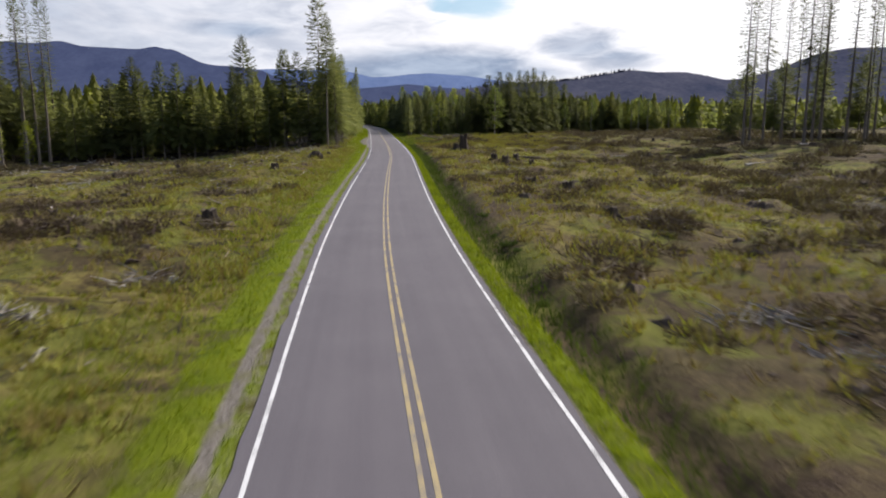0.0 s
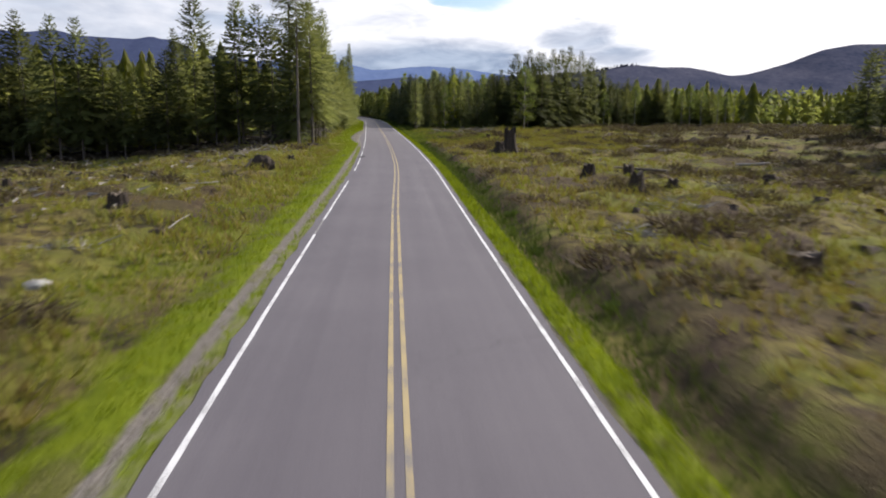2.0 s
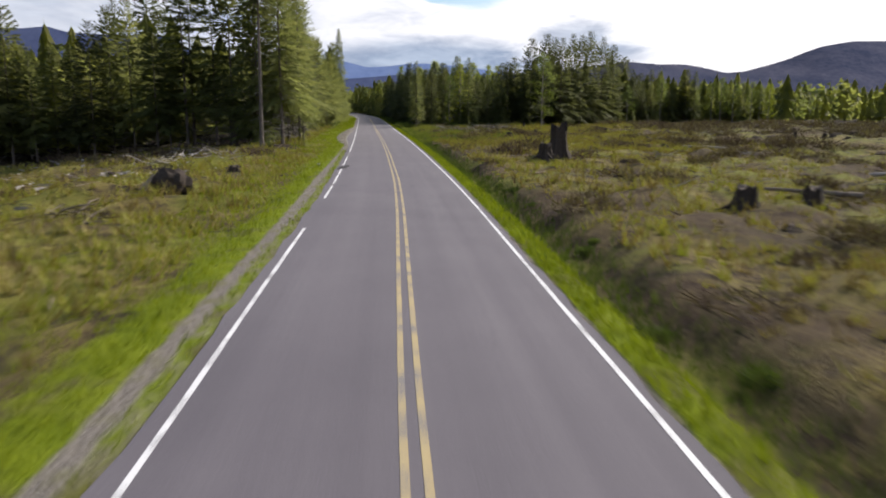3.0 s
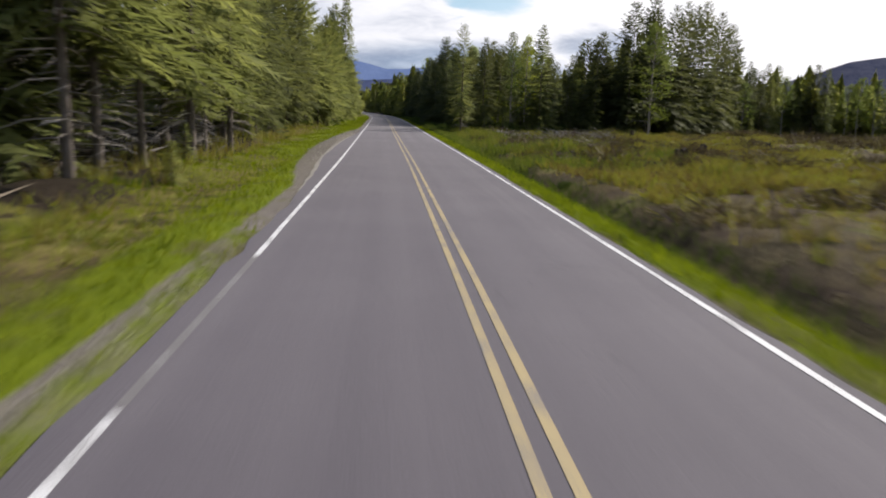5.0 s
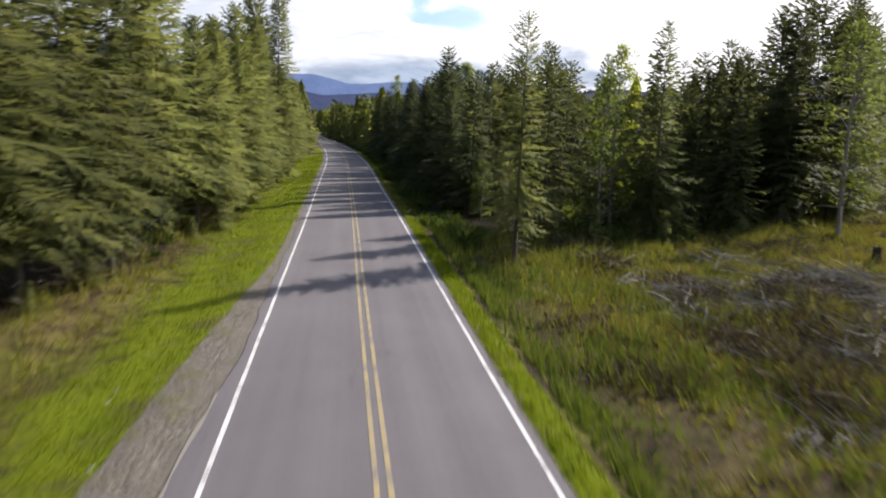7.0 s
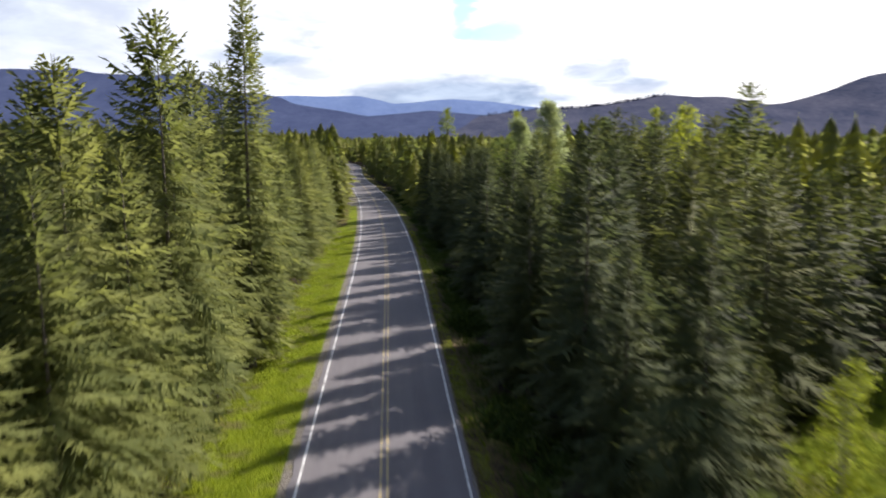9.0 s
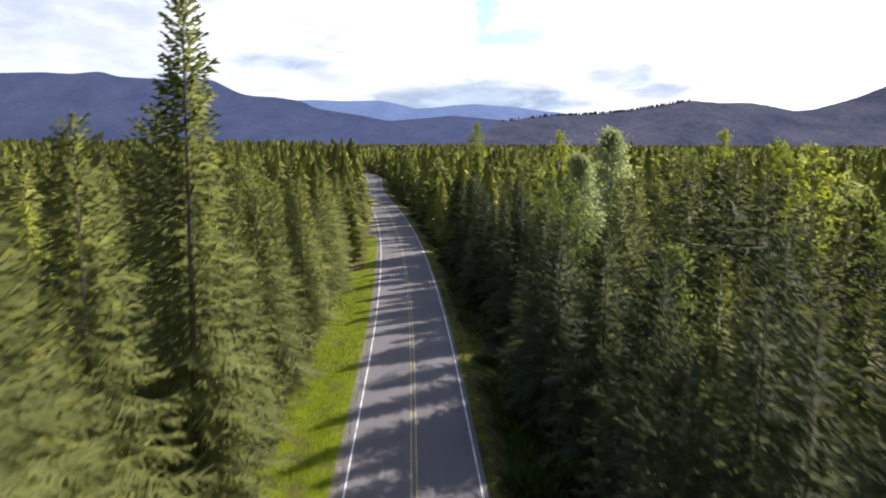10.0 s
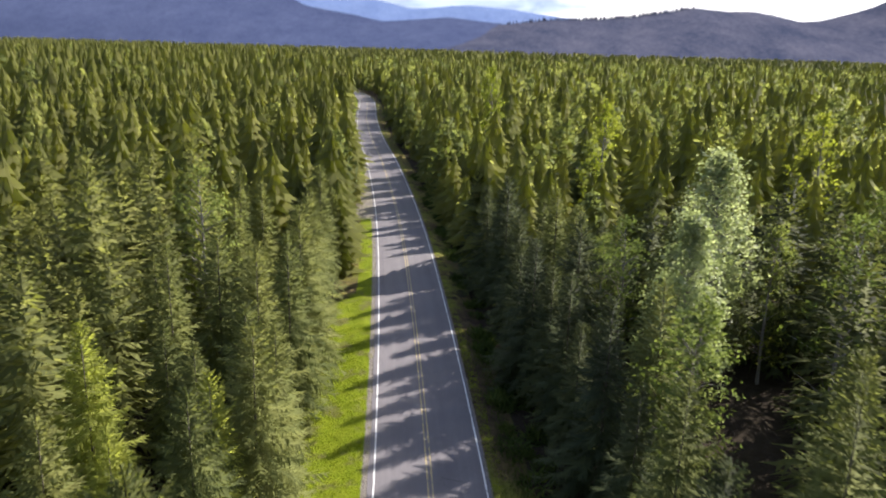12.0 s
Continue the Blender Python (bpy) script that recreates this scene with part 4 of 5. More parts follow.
# ---- the woods behind, joined ----
def skirt_fir(gen, tiers, points, reach=0.23, bare=0.06):
    """A fir of unit height as ragged skirts of boughs over each other."""
    v, f = [], []
    lobe = gen.uniform(0, 6.28)
    for i in range(tiers):
        s = (i + gen.uniform(-0.15, 0.15)) / tiers
        z = bare + (1 - bare) * max(s, 0.0)
        r = reach * (1 - s) ** 0.85 * gen.uniform(0.8, 1.12) * min(1.0, 0.75 + 2 * s)
        top = len(v)
        v.append((0, 0, min(1.0, z + (1 - bare) * 1.9 / tiers)))
        turn = gen.uniform(0, 6.28)
        rim = 2 * points
        for k in range(rim):
            a = turn + 6.283 * (k + gen.uniform(-0.25, 0.25)) / rim
            q = r * (gen.uniform(0.9, 1.25) if k % 2 else gen.uniform(0.55, 0.75)) * (1 + 0.2 * math.sin(a + lobe))
            v.append((math.cos(a) * q, math.sin(a) * q, z - (0.0 if k % 2 else -0.25 / tiers) + gen.uniform(-0.02, 0.02)))
        f += [(top, top + 1 + k, top + 1 + (k + 1) % rim) for k in range(rim)]
    n = len(v)
    v += [(-0.006, 0, 0.92), (0.006, 0.003, 0.92), (0, 0, 1.04)]
    f.append((n, n + 1, n + 2))
    return np.array(v), np.array(f)


def far_leafy(gen, blades, wide=0.19, bare=0.15, size=0.016):
    """A round-headed leafy tree of unit height, as sprays of leaves."""
    v, f = [], []
    for k in range(blades):
        t = gen.uniform(0, 1)
        z = bare + (1 - bare) * t
        r = wide * math.sin(min(1.0, (1 - t) * 1.2 + 0.1) * math.pi * 0.6) * math.sqrt(gen.uniform(0.3, 1))
        a = gen.uniform(0, 6.28)
        p = np.array((math.cos(a) * r, math.sin(a) * r, z))
        d, w = gen.normal(0, 1, 3) * size, gen.normal(0, 1, 3) * size
        n = len(v)
        v += [p - d, p + w, p + d - w * 0.3]
        f.append((n, n + 1, n + 2))
    return np.array(v), np.array(f)


def wood_mesh(name, label, shapes, spots, mat, category="forest", lift=1.3):
    """Many trees joined: spots are rows of x, y, height, width."""
    gen = np.random.default_rng(len(spots))
    vs, fs, ts, ws, n = [], [], [], [], 0
    for x, y, h, w in spots:
        v, f = shapes[gen.integers(len(shapes))]
        a = gen.uniform(0, 6.28)
        ca, sa = math.cos(a), math.sin(a)
        q = np.stack([(v[:, 0] * ca - v[:, 1] * sa) * w + x, (v[:, 0] * sa + v[:, 1] * ca) * w + y, v[:, 2] * h + float(lie(x, y)) - 0.2], 1)
        vs.append(q)
        fs.append(f + n)
        ts.append(np.full(len(v), gen.random()))
        o = outward(v, None, lift)
        ws.append(np.stack([o[:, 0] * ca - o[:, 1] * sa, o[:, 0] * sa + o[:, 1] * ca, o[:, 2]], 1))
        n += len(v)
    me = make_mesh(name, np.concatenate(vs), np.concatenate(fs), mat, tint=np.concatenate(ts), away=np.concatenate(ws))
    return tagged(new(name, me), label, category, kind="stuff")


wg = np.random.default_rng(21)
shape_mid = [skirt_fir(wg, 13, 7) for k in range(6)]
shape_far = [skirt_fir(wg, 5, 4) for k in range(5)]
shape_last = [skirt_fir(wg, 2, 3) for k in range(4)]
leafy_mid = [far_leafy(wg, 260, size=0.022) for k in range(4)]
leafy_far = [far_leafy(wg, 46, size=0.046) for k in range(4)]


def in_wood(x, y):
    u_ = x - centre(y)
    if u_ < 0:
        return u_ < (-10.3 if y < 345 else -7.6) and y > front_left(x) + 3.5
    return u_ > (9.8 if y < 345 else 7.6) and y > front_right(x) + 3.0


near_spots = np.array([(a, b) for a, b, r in placed])
mid_f, mid_l, far_f, far_l, last = [], [], [], [], []
taken = {}


def crowded(x, y, r):
    """Whether a joined tree already stands within r; keeps the spot if not."""
    cx, cy = int(x // 6), int(y // 6)
    for i_ in (-1, 0, 1):
        for j_ in (-1, 0, 1):
            for a_, b_ in taken.get((cx + i_, cy + j_), ()):
                if (a_ - x) ** 2 + (b_ - y) ** 2 < r * r:
                    return True
    taken.setdefault((cx, cy), []).append((x, y))
    return False


for k in range(9000):
    x, y = wg.uniform(-110, 120), wg.uniform(150, 500)
    if glade(x, y) < 5 or shade_gap(x, y) < 4 or not in_wood(x, y) or (y < 236 and (abs(x - centre(y)) < 24 or y < front_left(x) + 9)) or (y < 300 and abs(x - centre(y)) > 75 and wg.random() < 0.6):
        continue
    if 236 < y < 345 and abs(x - centre(y)) < 37.5:
        continue
    if ((near_spots[:, 0] - x) ** 2 + (near_spots[:, 1] - y) ** 2).min() < 6.0 or crowded(x, y, 3.4 if y < 420 else 4.0):
        continue
    right = x > centre(y)
    lo, hi = (12.0, 16.5) if right else (13.0, 17.5)
    if y < 230 and not right:
        lo, hi = (16, 20) if x > -26 else (13, 17.5)
    h = wg.uniform(lo - 4.0, hi) * (1.12 if wg.random() < 0.06 else 1.0)
    if wg.random() < (0.3 if right else 0.08):
        mid_l.append((x, y, h * 0.9, h * wg.uniform(0.9, 1.3)))
    else:
        mid_f.append((x, y, h, h * wg.uniform(1.05, 1.45)))
for k in range(15000):
    y = 150 + 1000 * wg.random() ** 0.8
    x = wg.uniform(-1, 1) * (130 + 0.42 * y)
    if not in_wood(x, y) or (-110 < x < 120 and y < 500) or crowded(x, y, 4.2 if y < 700 else 5.5):
        continue
    right = x > centre(y)
    h = wg.uniform(9, 17) + (1 if not right else 0) + (4 if not right and y > 650 else 0)
    if wg.random() < (0.35 if right else 0.1):
        far_l.append((x, y, h * 0.92, h * 1.2))
    else:
        far_f.append((x, y, h, h * wg.uniform(1.1, 1.6)))
for k in range(900):
    y = wg.uniform(352, 720)
    x = centre(y) + (1 if k % 2 else -1) * (7.8 + 12 * wg.random() ** 1.4)
    h = wg.uniform(9.0, 16.0)
    if abs(x - centre(y - 12)) > 6.5 and abs(x - centre(y + 12)) > 6.5 and not crowded(x, y, 2.6):
        (mid_f if y < 450 else far_f).append((x, y, h, h * wg.uniform(0.9, 1.3)))
for k in range(5200):
    y = 1150 + 2900 * wg.random() ** 1.6
    x = wg.uniform(-0.75, 0.75) * y
    h = wg.uniform(12, 20)
    last.append((x, y, h, h * wg.uniform(1.8, 3.2)))
shape_inner = []
for k in range(4):
    v, f, w = conifer_crown(wg, 18.0, 3.7 + 0.3 * k, 0.06, 0.78, 6, 0.72)
    shape_inner.append((v / 18.0, f))
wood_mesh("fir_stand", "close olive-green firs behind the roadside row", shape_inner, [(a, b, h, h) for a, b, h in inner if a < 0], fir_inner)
# right half of the stand, darkened in colour to look shaded
wood_mesh("fir_stand", "close dark green firs on the shaded side of the road", shape_inner, [(a, b, h, h) for a, b, h in inner if a >= 0], fir_inner_shade)
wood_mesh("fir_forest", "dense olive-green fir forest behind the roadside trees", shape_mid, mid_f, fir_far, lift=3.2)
wood_mesh("alder_forest", "light green alders mixed through the fir forest", leafy_mid, mid_l, alder_far, lift=2.2)
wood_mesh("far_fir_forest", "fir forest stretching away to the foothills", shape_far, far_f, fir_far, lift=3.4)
wood_mesh("far_alder_forest", "pale green alders in the distant forest", leafy_far, far_l, alder_far, lift=3.0)
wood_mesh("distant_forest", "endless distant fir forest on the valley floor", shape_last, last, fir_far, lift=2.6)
ridge_y, ridge_k = 4250.0, 4250.0 / 4700.0
crest = [(391, 150), (525, 167), (727, 191), (1032, 204), (1201, 222), (1370, 250), (1472, 268), (1556, 282), (1745, 269), (1916, 272), (2054, 249), (2194, 223), (2296, 233), (2432, 267), (2567, 307), (2701, 361)]
vs, fs, n = [], [], 0
for k in range(420):
    x = wg.uniform(420, 2690) if k % 3 else wg.uniform(850, 1560)
    z = float(np.interp(x, *zip(*crest))) * ridge_k
    h = wg.uniform(8, 20) if x < 1600 else wg.uniform(4, 10)
    v, f = shape_last[wg.integers(4)]
    vs.append(v * np.array((h * 1.6, h * 1.6, h)) + np.array((x * ridge_k, ridge_y - 4, z - 3)))
    fs.append(f + n)
    n += len(v)
tagged(new("ridge_trees", make_mesh("ridge_trees", np.concatenate(vs), np.concatenate(fs), hill_near)), "dark row of trees along the mountain ridge", "forest", kind="stuff")

# ---- grass ----
def grass(name, label, x, y, high, wide, lean, tint, mat, gen, sink=0.03):
    """One thin bent blade at every x, y."""
    n = len(x)
    z = lie(x, y) - sink
    a, b = gen.uniform(0, 6.283, n), gen.uniform(0, 6.283, n)
    h = high
    root = np.stack([x, y, z], 1)
    side = np.stack([np.cos(a), np.sin(a), np.zeros(n)], 1) * wide[:, None]
    tip = root + np.stack([np.cos(b) * h * lean, np.sin(b) * h * lean, h], 1)
    v = np.empty((n * 3, 3))
    v[0::3], v[1::3], v[2::3] = root - side, root + side, tip
    me = make_mesh(name, v, np.arange(n * 3).reshape(n, 3), mat, tint=np.repeat(tint, 3))
    return tagged(new(name, me), label, "grass", kind="stuff")


gg = np.random.default_rng(31)


def tufts(count, x0, x1, y0, y1, blades, keep):
    x, y = gg.uniform(x0, x1, count), gg.uniform(y0, y1, count)
    m = keep(x, y)
    x, y = x[m], y[m]
    k = np.repeat(np.arange(len(x)), blades)
    r = gg.normal(0, 0.11, (len(k), 2))
    return x[k] + r[:, 0], y[k] + r[:, 1], k


# bright mown-looking verges
n = 95000
y = gg.uniform(2, 335, n)
side = gg.random(n) < 0.62
u = np.where(side, -gg.uniform(3.75, 9.6, n), gg.uniform(3.7, 4.55, n))
shoulder = np.interp(y, [-20, 100, 120, 158, 166, 178, 190, 205, 222], [4.5, 4.5, 4.65, 4.2, 5.1, 5.8, 6.0, 5.3, 4.1])
keep = ~side | (-u > shoulder + gg.uniform(-0.1, 0.3, n)) | ((y < 150) & (-u < 4.1) & (gg.random(n) < 0.45))
y, u, side = y[keep], u[keep], side[keep]
keep = gg.random(len(y)) < np.where(side, np.clip(1.4 - (np.abs(u) - 4.9) / np.where(y > 178, 6.0, 1.5), 0.08, 1), 1.0)
keep = (u < 0) | (y < 240) | (gg.random(len(y)) < 0.3)
y, u = y[keep], u[keep]
x = centre(y) + u
grass("verge_grass", "bright green short grass on the road verges", x, y, gg.uniform(0.1, 0.3, len(x)), gg.uniform(0.012, 0.03, len(x)), gg.uniform(0.1, 0.7, len(x)), np.clip(patchy(x, y, 0.9) * 0.7 + gg.uniform(-0.15, 0.45, len(x)), 0, 1), verge_grass, gg)

# long grass in the ditch
n = 17000
y = gg.uniform(2, 330, n)
u = gg.normal(5.5, 0.5, n)
x = centre(y) + u
grass("ditch_grass", "long dark green grass and weeds in the roadside ditch", x, y, gg.uniform(0.2, 0.55, n), gg.uniform(0.015, 0.035, n), gg.uniform(0.15, 0.6, n), np.clip(0.25 + patchy(x, y, 0.6) * 0.5 + gg.uniform(-0.2, 0.2, n), 0, 1), material("ditch grass", leaf_build([(0.05, (0.035, 0.045, 0.014)), (0.5, (0.065, 0.095, 0.02)), (0.95, (0.13, 0.16, 0.04))], 0.35, random=False, spread=0.5)), gg)


# tall grass and weeds between the road and the slash
n = 30000
y = gg.uniform(172, 240, n)
x = centre(y) + 5.0 + 14.0 * gg.random(n) ** 1.5
keep = (patchy(x, y, 0.7) > gg.uniform(0.1, 0.75, n)) & (y < front_right(x))
xg, yg = gg.uniform(12, 40, 14000), gg.uniform(246, 274, 14000)
inside = glade(xg, yg) < gg.uniform(3.0, 5.5, 14000)
x, y = np.concatenate([x[keep], xg[inside]]), np.concatenate([y[keep], yg[inside]])
grass("tall_grass", "tall fresh green grass on the bank beside the road", x, y, gg.uniform(0.3, 0.85, len(x)), gg.uniform(0.02, 0.045, len(x)), gg.uniform(0.15, 0.7, len(x)), np.clip(patchy(x, y, 0.5) * 0.6 + gg.uniform(-0.1, 0.4, len(x)), 0, 1), material("tall grass", leaf_build([(0.05, (0.085, 0.11, 0.024)), (0.45, (0.14, 0.178, 0.034)), (0.8, (0.2, 0.21, 0.055)), (0.97, (0.29, 0.25, 0.11))], 0.35, random=False, spread=0.5)), gg)


def open_field(x, y):
    u_ = x - centre(y)
    left = (u_ < -6.4) & (y < front_left(x) - 1)
    right = (u_ > 6.8) & (y < front_right(x) - 1)
    return left | right


def near_field(x, y):
    return open_field(x, y) & (gg.random(len(x)) < np.clip(1.25 - 1.5 * np.clip(litter(x, y) - 0.5, 0, 1) / 0.3, 0.5, 1)) & (gg.random(len(x)) < np.clip(np.where(y > 165, 1.7, 1.3) - np.abs(x) / 40, 0.22, 1))


x, y, k = tufts(64000, -50, 58, 2, 262, 6, near_field)
xb, yb, kb = tufts(15000, 8, 46, 160, 262, 6, open_field)
x, y, k = np.concatenate([x, xb]), np.concatenate([y, yb]), np.concatenate([k, kb + k.max() + 1])
tone = np.clip(patchy(x, y, 0.33) * 0.75 + gg.uniform(-0.18, 0.38, k.max() + 1)[k] + np.where(x < 0, 0.14, 0.02) - 0.9 * np.clip(litter(x, y) - 0.5, 0, 0.4), 0, 1)
grass("field_grass", "tangled brown and olive grass over the logged field", x, y, gg.uniform(0.16, 0.58, len(x)) * (0.5 + 1.0 * patchy(x, y, 0.5, 1.0)), gg.uniform(0.024, 0.062, len(x)), gg.uniform(0.2, 1.0, len(x)), tone, field_grass, gg)

x, y, k = tufts(32000, -16, 60, 155, 270, 4, lambda a, b: ((a - centre(b) < -8.8) & (a - centre(b) > -12) & (b > 155)) | ((a - centre(b) > 7) & (b > front_right(a) - 13 - 28 * (patchy(a, b, 0.45, 0.9) > 0.5)) & (b < front_right(a))))
grass("edge_weeds", "straw-coloured weeds along the forest edge", x, y, gg.uniform(0.3, 0.9, len(x)), gg.uniform(0.015, 0.035, len(x)), gg.uniform(0.2, 0.8, len(x)), gg.uniform(0.35, 1.0, k.max() + 1)[k], field_grass, gg)

# dead lower twigs inside the wood's corner
n = 30000
x, y = gg.uniform(-80, -8.5, n), gg.uniform(152, 216, n)
keep = (x < left_edge(y) + 0.6) & (y > front_left(x) - 0.5) & ((x > -46) | (y < front_left(x) + 9))
x, y = x[keep], y[keep]
n = len(x)
z = lie(x, y) + gg.uniform(0.1, 6.5, n)
a, ln = gg.uniform(0, 6.283, n), gg.uniform(0.5, 1.5, n)
p = np.stack([x, y, z], 1)
d = np.stack([np.cos(a), np.sin(a), gg.uniform(-0.6, 0.2, n)], 1) * ln[:, None]
w = gg.normal(0, 0.014, (n, 3))
v = np.empty((n * 3, 3))
v[0::3], v[1::3], v[2::3] = p - w, p + w, p + d
tagged(new("dead_twigs", make_mesh("dead_twigs", v, np.arange(n * 3).reshape(n, 3), grey_wood)), "grey dead lower twigs inside the forest edge", "twigs", kind="stuff")


# ---- brush, shrubs and slash ----
def brush_mesh(seed, r, h, count, wide, mat, name):
    gen = np.random.default_rng(seed)
    v, f = [], []
    for k in range(count):
        a, q = gen.uniform(0, 6.28), math.sqrt(gen.uniform(0, 1)) * r
        p = np.array((math.cos(a) * q, math.sin(a) * q, gen.uniform(-0.05, 0.55) * h * (1 - (q / r) ** 2)))
        d = np.array((math.cos(a), math.sin(a), 0)) * gen.uniform(-0.2, 0.9) + gen.normal(0, 0.5, 3) + np.array((0, 0, 0.7))
        d *= gen.uniform(0.25, 0.75) * h / np.linalg.norm(d)
        w = gen.normal(0, 1, 3)
        w *= wide * gen.uniform(0.6, 1.4) / np.linalg.norm(w)
        n = len(v)
        v += [p - w, p + w, p + d]
        f.append((n, n + 1, n + 2))
    return make_mesh(name, v, f, mat)


brush_kinds = [brush_mesh(100 + k, 0.8 + 0.15 * k, 0.75, 260, 0.03, brush_leaf, "brush_clump") for k in range(3)]
shrub_kinds = [brush_mesh(110 + k, 0.75 + 0.2 * k, 1.0, 250, 0.062, fern_leaf, "shrub") for k in range(3)]


def put_mesh(name, me, x, y, size, label, category, group, gen, tall=1.0, sink=0.03):
    ob = tagged(new(name, me), label, category, group)
    ob.matrix_basis = Matrix.LocRotScale((float(x), float(y), float(lie(x, y)) - sink), Euler((gen.uniform(-0.08, 0.08), gen.uniform(-0.08, 0.08), gen.uniform(0, 6.28))), Vector((size, size * gen.uniform(0.8, 1.25), size * tall)))
    return ob


bg = np.random.default_rng(41)
for x, y, s in ((17.3, 43, 1.7), (11.7, 36, 1.5), (13, 49.5, 1.4), (26, 40, 2.2), (-8.9, 30.8, 1.0), (-12.3, 30, 1.1), (10.2, 35, 1.5), (13.2, 35, 1.6), (17, 41.5, 1.6), (16.6, 86, 1.5), (14.2, 75.5, 1.3), (9.3, 71, 1.2), (13.3, 82, 1.3), (13.2, 205, 1.6), (7.9, 177.5, 1.1), (10.6, 171.5, 1.3), (20.6, 185, 1.5), (9.4, 192, 1.5), (12.6, 193, 1.6), (15.4, 217, 1.5), (11, 187, 1.3)):
    put_mesh("brush_clump", brush_kinds[bg.integers(3)], x, y, s, "low brown tangle of dead brush in the logged field", "brush", "brush clumps", bg, bg.uniform(0.7, 1.1))
made = 0
while made < 265:
    x, y = bg.uniform(-70, 100), bg.uniform(8, 285)
    if open_field(np.array([x]), np.array([y]))[0] and thatch(x, y) > bg.uniform(0.42, 0.66) and abs(x) < 14 + 76 * bg.random():
        put_mesh("brush_clump", brush_kinds[bg.integers(3)], x, y, bg.uniform(0.8, 2.0) * (1 + abs(x) / 90), "low brown tangle of dead brush in the logged field", "brush", "brush clumps", bg, bg.uniform(0.6, 1.0))
        made += 1
heaped = np.random.default_rng(83)
made = 0
while made < 60:
    x, y = heaped.uniform(8.8, 27), heaped.uniform(178, 221)
    if litter(x, y) > heaped.uniform(0.42, 0.7):
        put_mesh("brush_clump", brush_kinds[heaped.integers(3)], x, y, heaped.uniform(1.1, 1.9), "deep brown heap of dead brush before the wood", "brush", "brush heaps", heaped, heaped.uniform(0.65, 1.1))
        made += 1
# brush further off, joined
vs, fs, n = [], [], 0
while len(vs) < 560:
    x, y = (bg.uniform(-90, 130) if len(vs) < 390 else bg.uniform(45, 130)), bg.uniform(30, 292)
    if not open_field(np.array([x]), np.array([y]))[0] or abs(x) < 12 or thatch(x, y) < bg.uniform(0.42, 0.66):
        continue
    me = brush_kinds[len(vs) % 3]
    v = np.empty(len(me.vertices) * 3, np.float32)
    me.vertices.foreach_get("co", v)
    v = v.reshape(-1, 3)
    a, k = bg.uniform(0, 6.28), bg.uniform(0.9, 2.2) * (1 + abs(x) / 90)
    q = np.stack([(v[:, 0] * math.cos(a) - v[:, 1] * math.sin(a)) * k + x, (v[:, 0] * math.sin(a) + v[:, 1] * math.cos(a)) * k + y, v[:, 2] * k * bg.uniform(0.4, 0.8) + float(lie(x, y))], 1)
    vs.append(q)
    fs.append(np.arange(len(v)).reshape(-1, 3) + n)
    n += len(v)
me = make_mesh("field_brush", np.concatenate(vs), np.concatenate(fs), brush_leaf)
tagged(new("field_brush", me), "dead brown brush scattered over the logged field", "brush", kind="stuff")
for k in range(130):
    x = bg.uniform(5.6, 8.4)
    y = bg.uniform(236, 420)
    put_mesh("shrub", shrub_kinds[bg.integers(3)], centre(y) + x, y, bg.uniform(0.6, 1.4), "dark leafy undergrowth below the roadside firs", "shrub", "shrubs", bg)
for k in range(110):
    y = bg.uniform(10, 325)
    left_side = bg.random() < 0.5
    if left_side:
        x = left_edge(max(y, 158)) + bg.uniform(-1.5, 1.0)
        y = max(y, 158)
    else:
        x = centre(y) + bg.uniform(5.3, 6.8)
    put_mesh("shrub", shrub_kinds[bg.integers(3)], x, y, bg.uniform(0.22, 0.45) if y < 225 else bg.uniform(0.7, 1.5), "leafy green shrub beside the road ditch" if not left_side else "leafy green shrub under the roadside firs", "shrub", "shrubs", bg, bg.uniform(0.8, 1.2))
for k in range(46):
    x = bg.uniform(9, 75)
    put_mesh("shrub", shrub_kinds[bg.integers(3)], x, front_right(x) - bg.uniform(-0.5, 2.5), bg.uniform(0.8, 1.8), "leafy green shrub at the forest edge", "shrub", "shrubs", bg)


def stick(gen, length, r, start, bent=0.15):
    a, up = gen.uniform(0, 6.28), gen.uniform(-0.15, 0.45)
    d = np.array((math.cos(a), math.sin(a), up))
    d /= np.linalg.norm(d)
    p = np.array(start, float)
    q = p + d * length * 0.5 + gen.normal(0, bent * length * 0.3, 3)
    return tube([p, q, p + d * length], [r, r * 0.75, r * 0.3], 4, False)


def slash_pile(label, x, y, r, h, count, seed, wood, brush=True, thick=0.035):
    """A heap of cut branches lying over each other."""
    gen = np.random.default_rng(seed)
    pile = thing("slash_pile", label, "branch pile", "slash piles")
    s = Soup()
    for k in range(count):
        a, q = gen.uniform(0, 6.28), math.sqrt(gen.uniform(0, 1)) * r
        s.put(*stick(gen, gen.uniform(0.5, 1.0) * r * 1.1, thick * gen.uniform(0.4, 1.3), (math.cos(a) * q, math.sin(a) * q, gen.uniform(0, 0.8) * h * (1 - (q / r) ** 2))))
    tagged(part("branch_tangle", s.mesh("slash_branches", wood), pile), kind="stuff")
    if brush:
        part("dead_foliage", brush_mesh(seed + 1, r, h * 1.1, int(170 * r), 0.045, brush_leaf, "slash_foliage"), pile, "brown dead foliage")
    pile.matrix_basis = pose(x, y, float(lie(x, y)) - 0.05)
    return pile


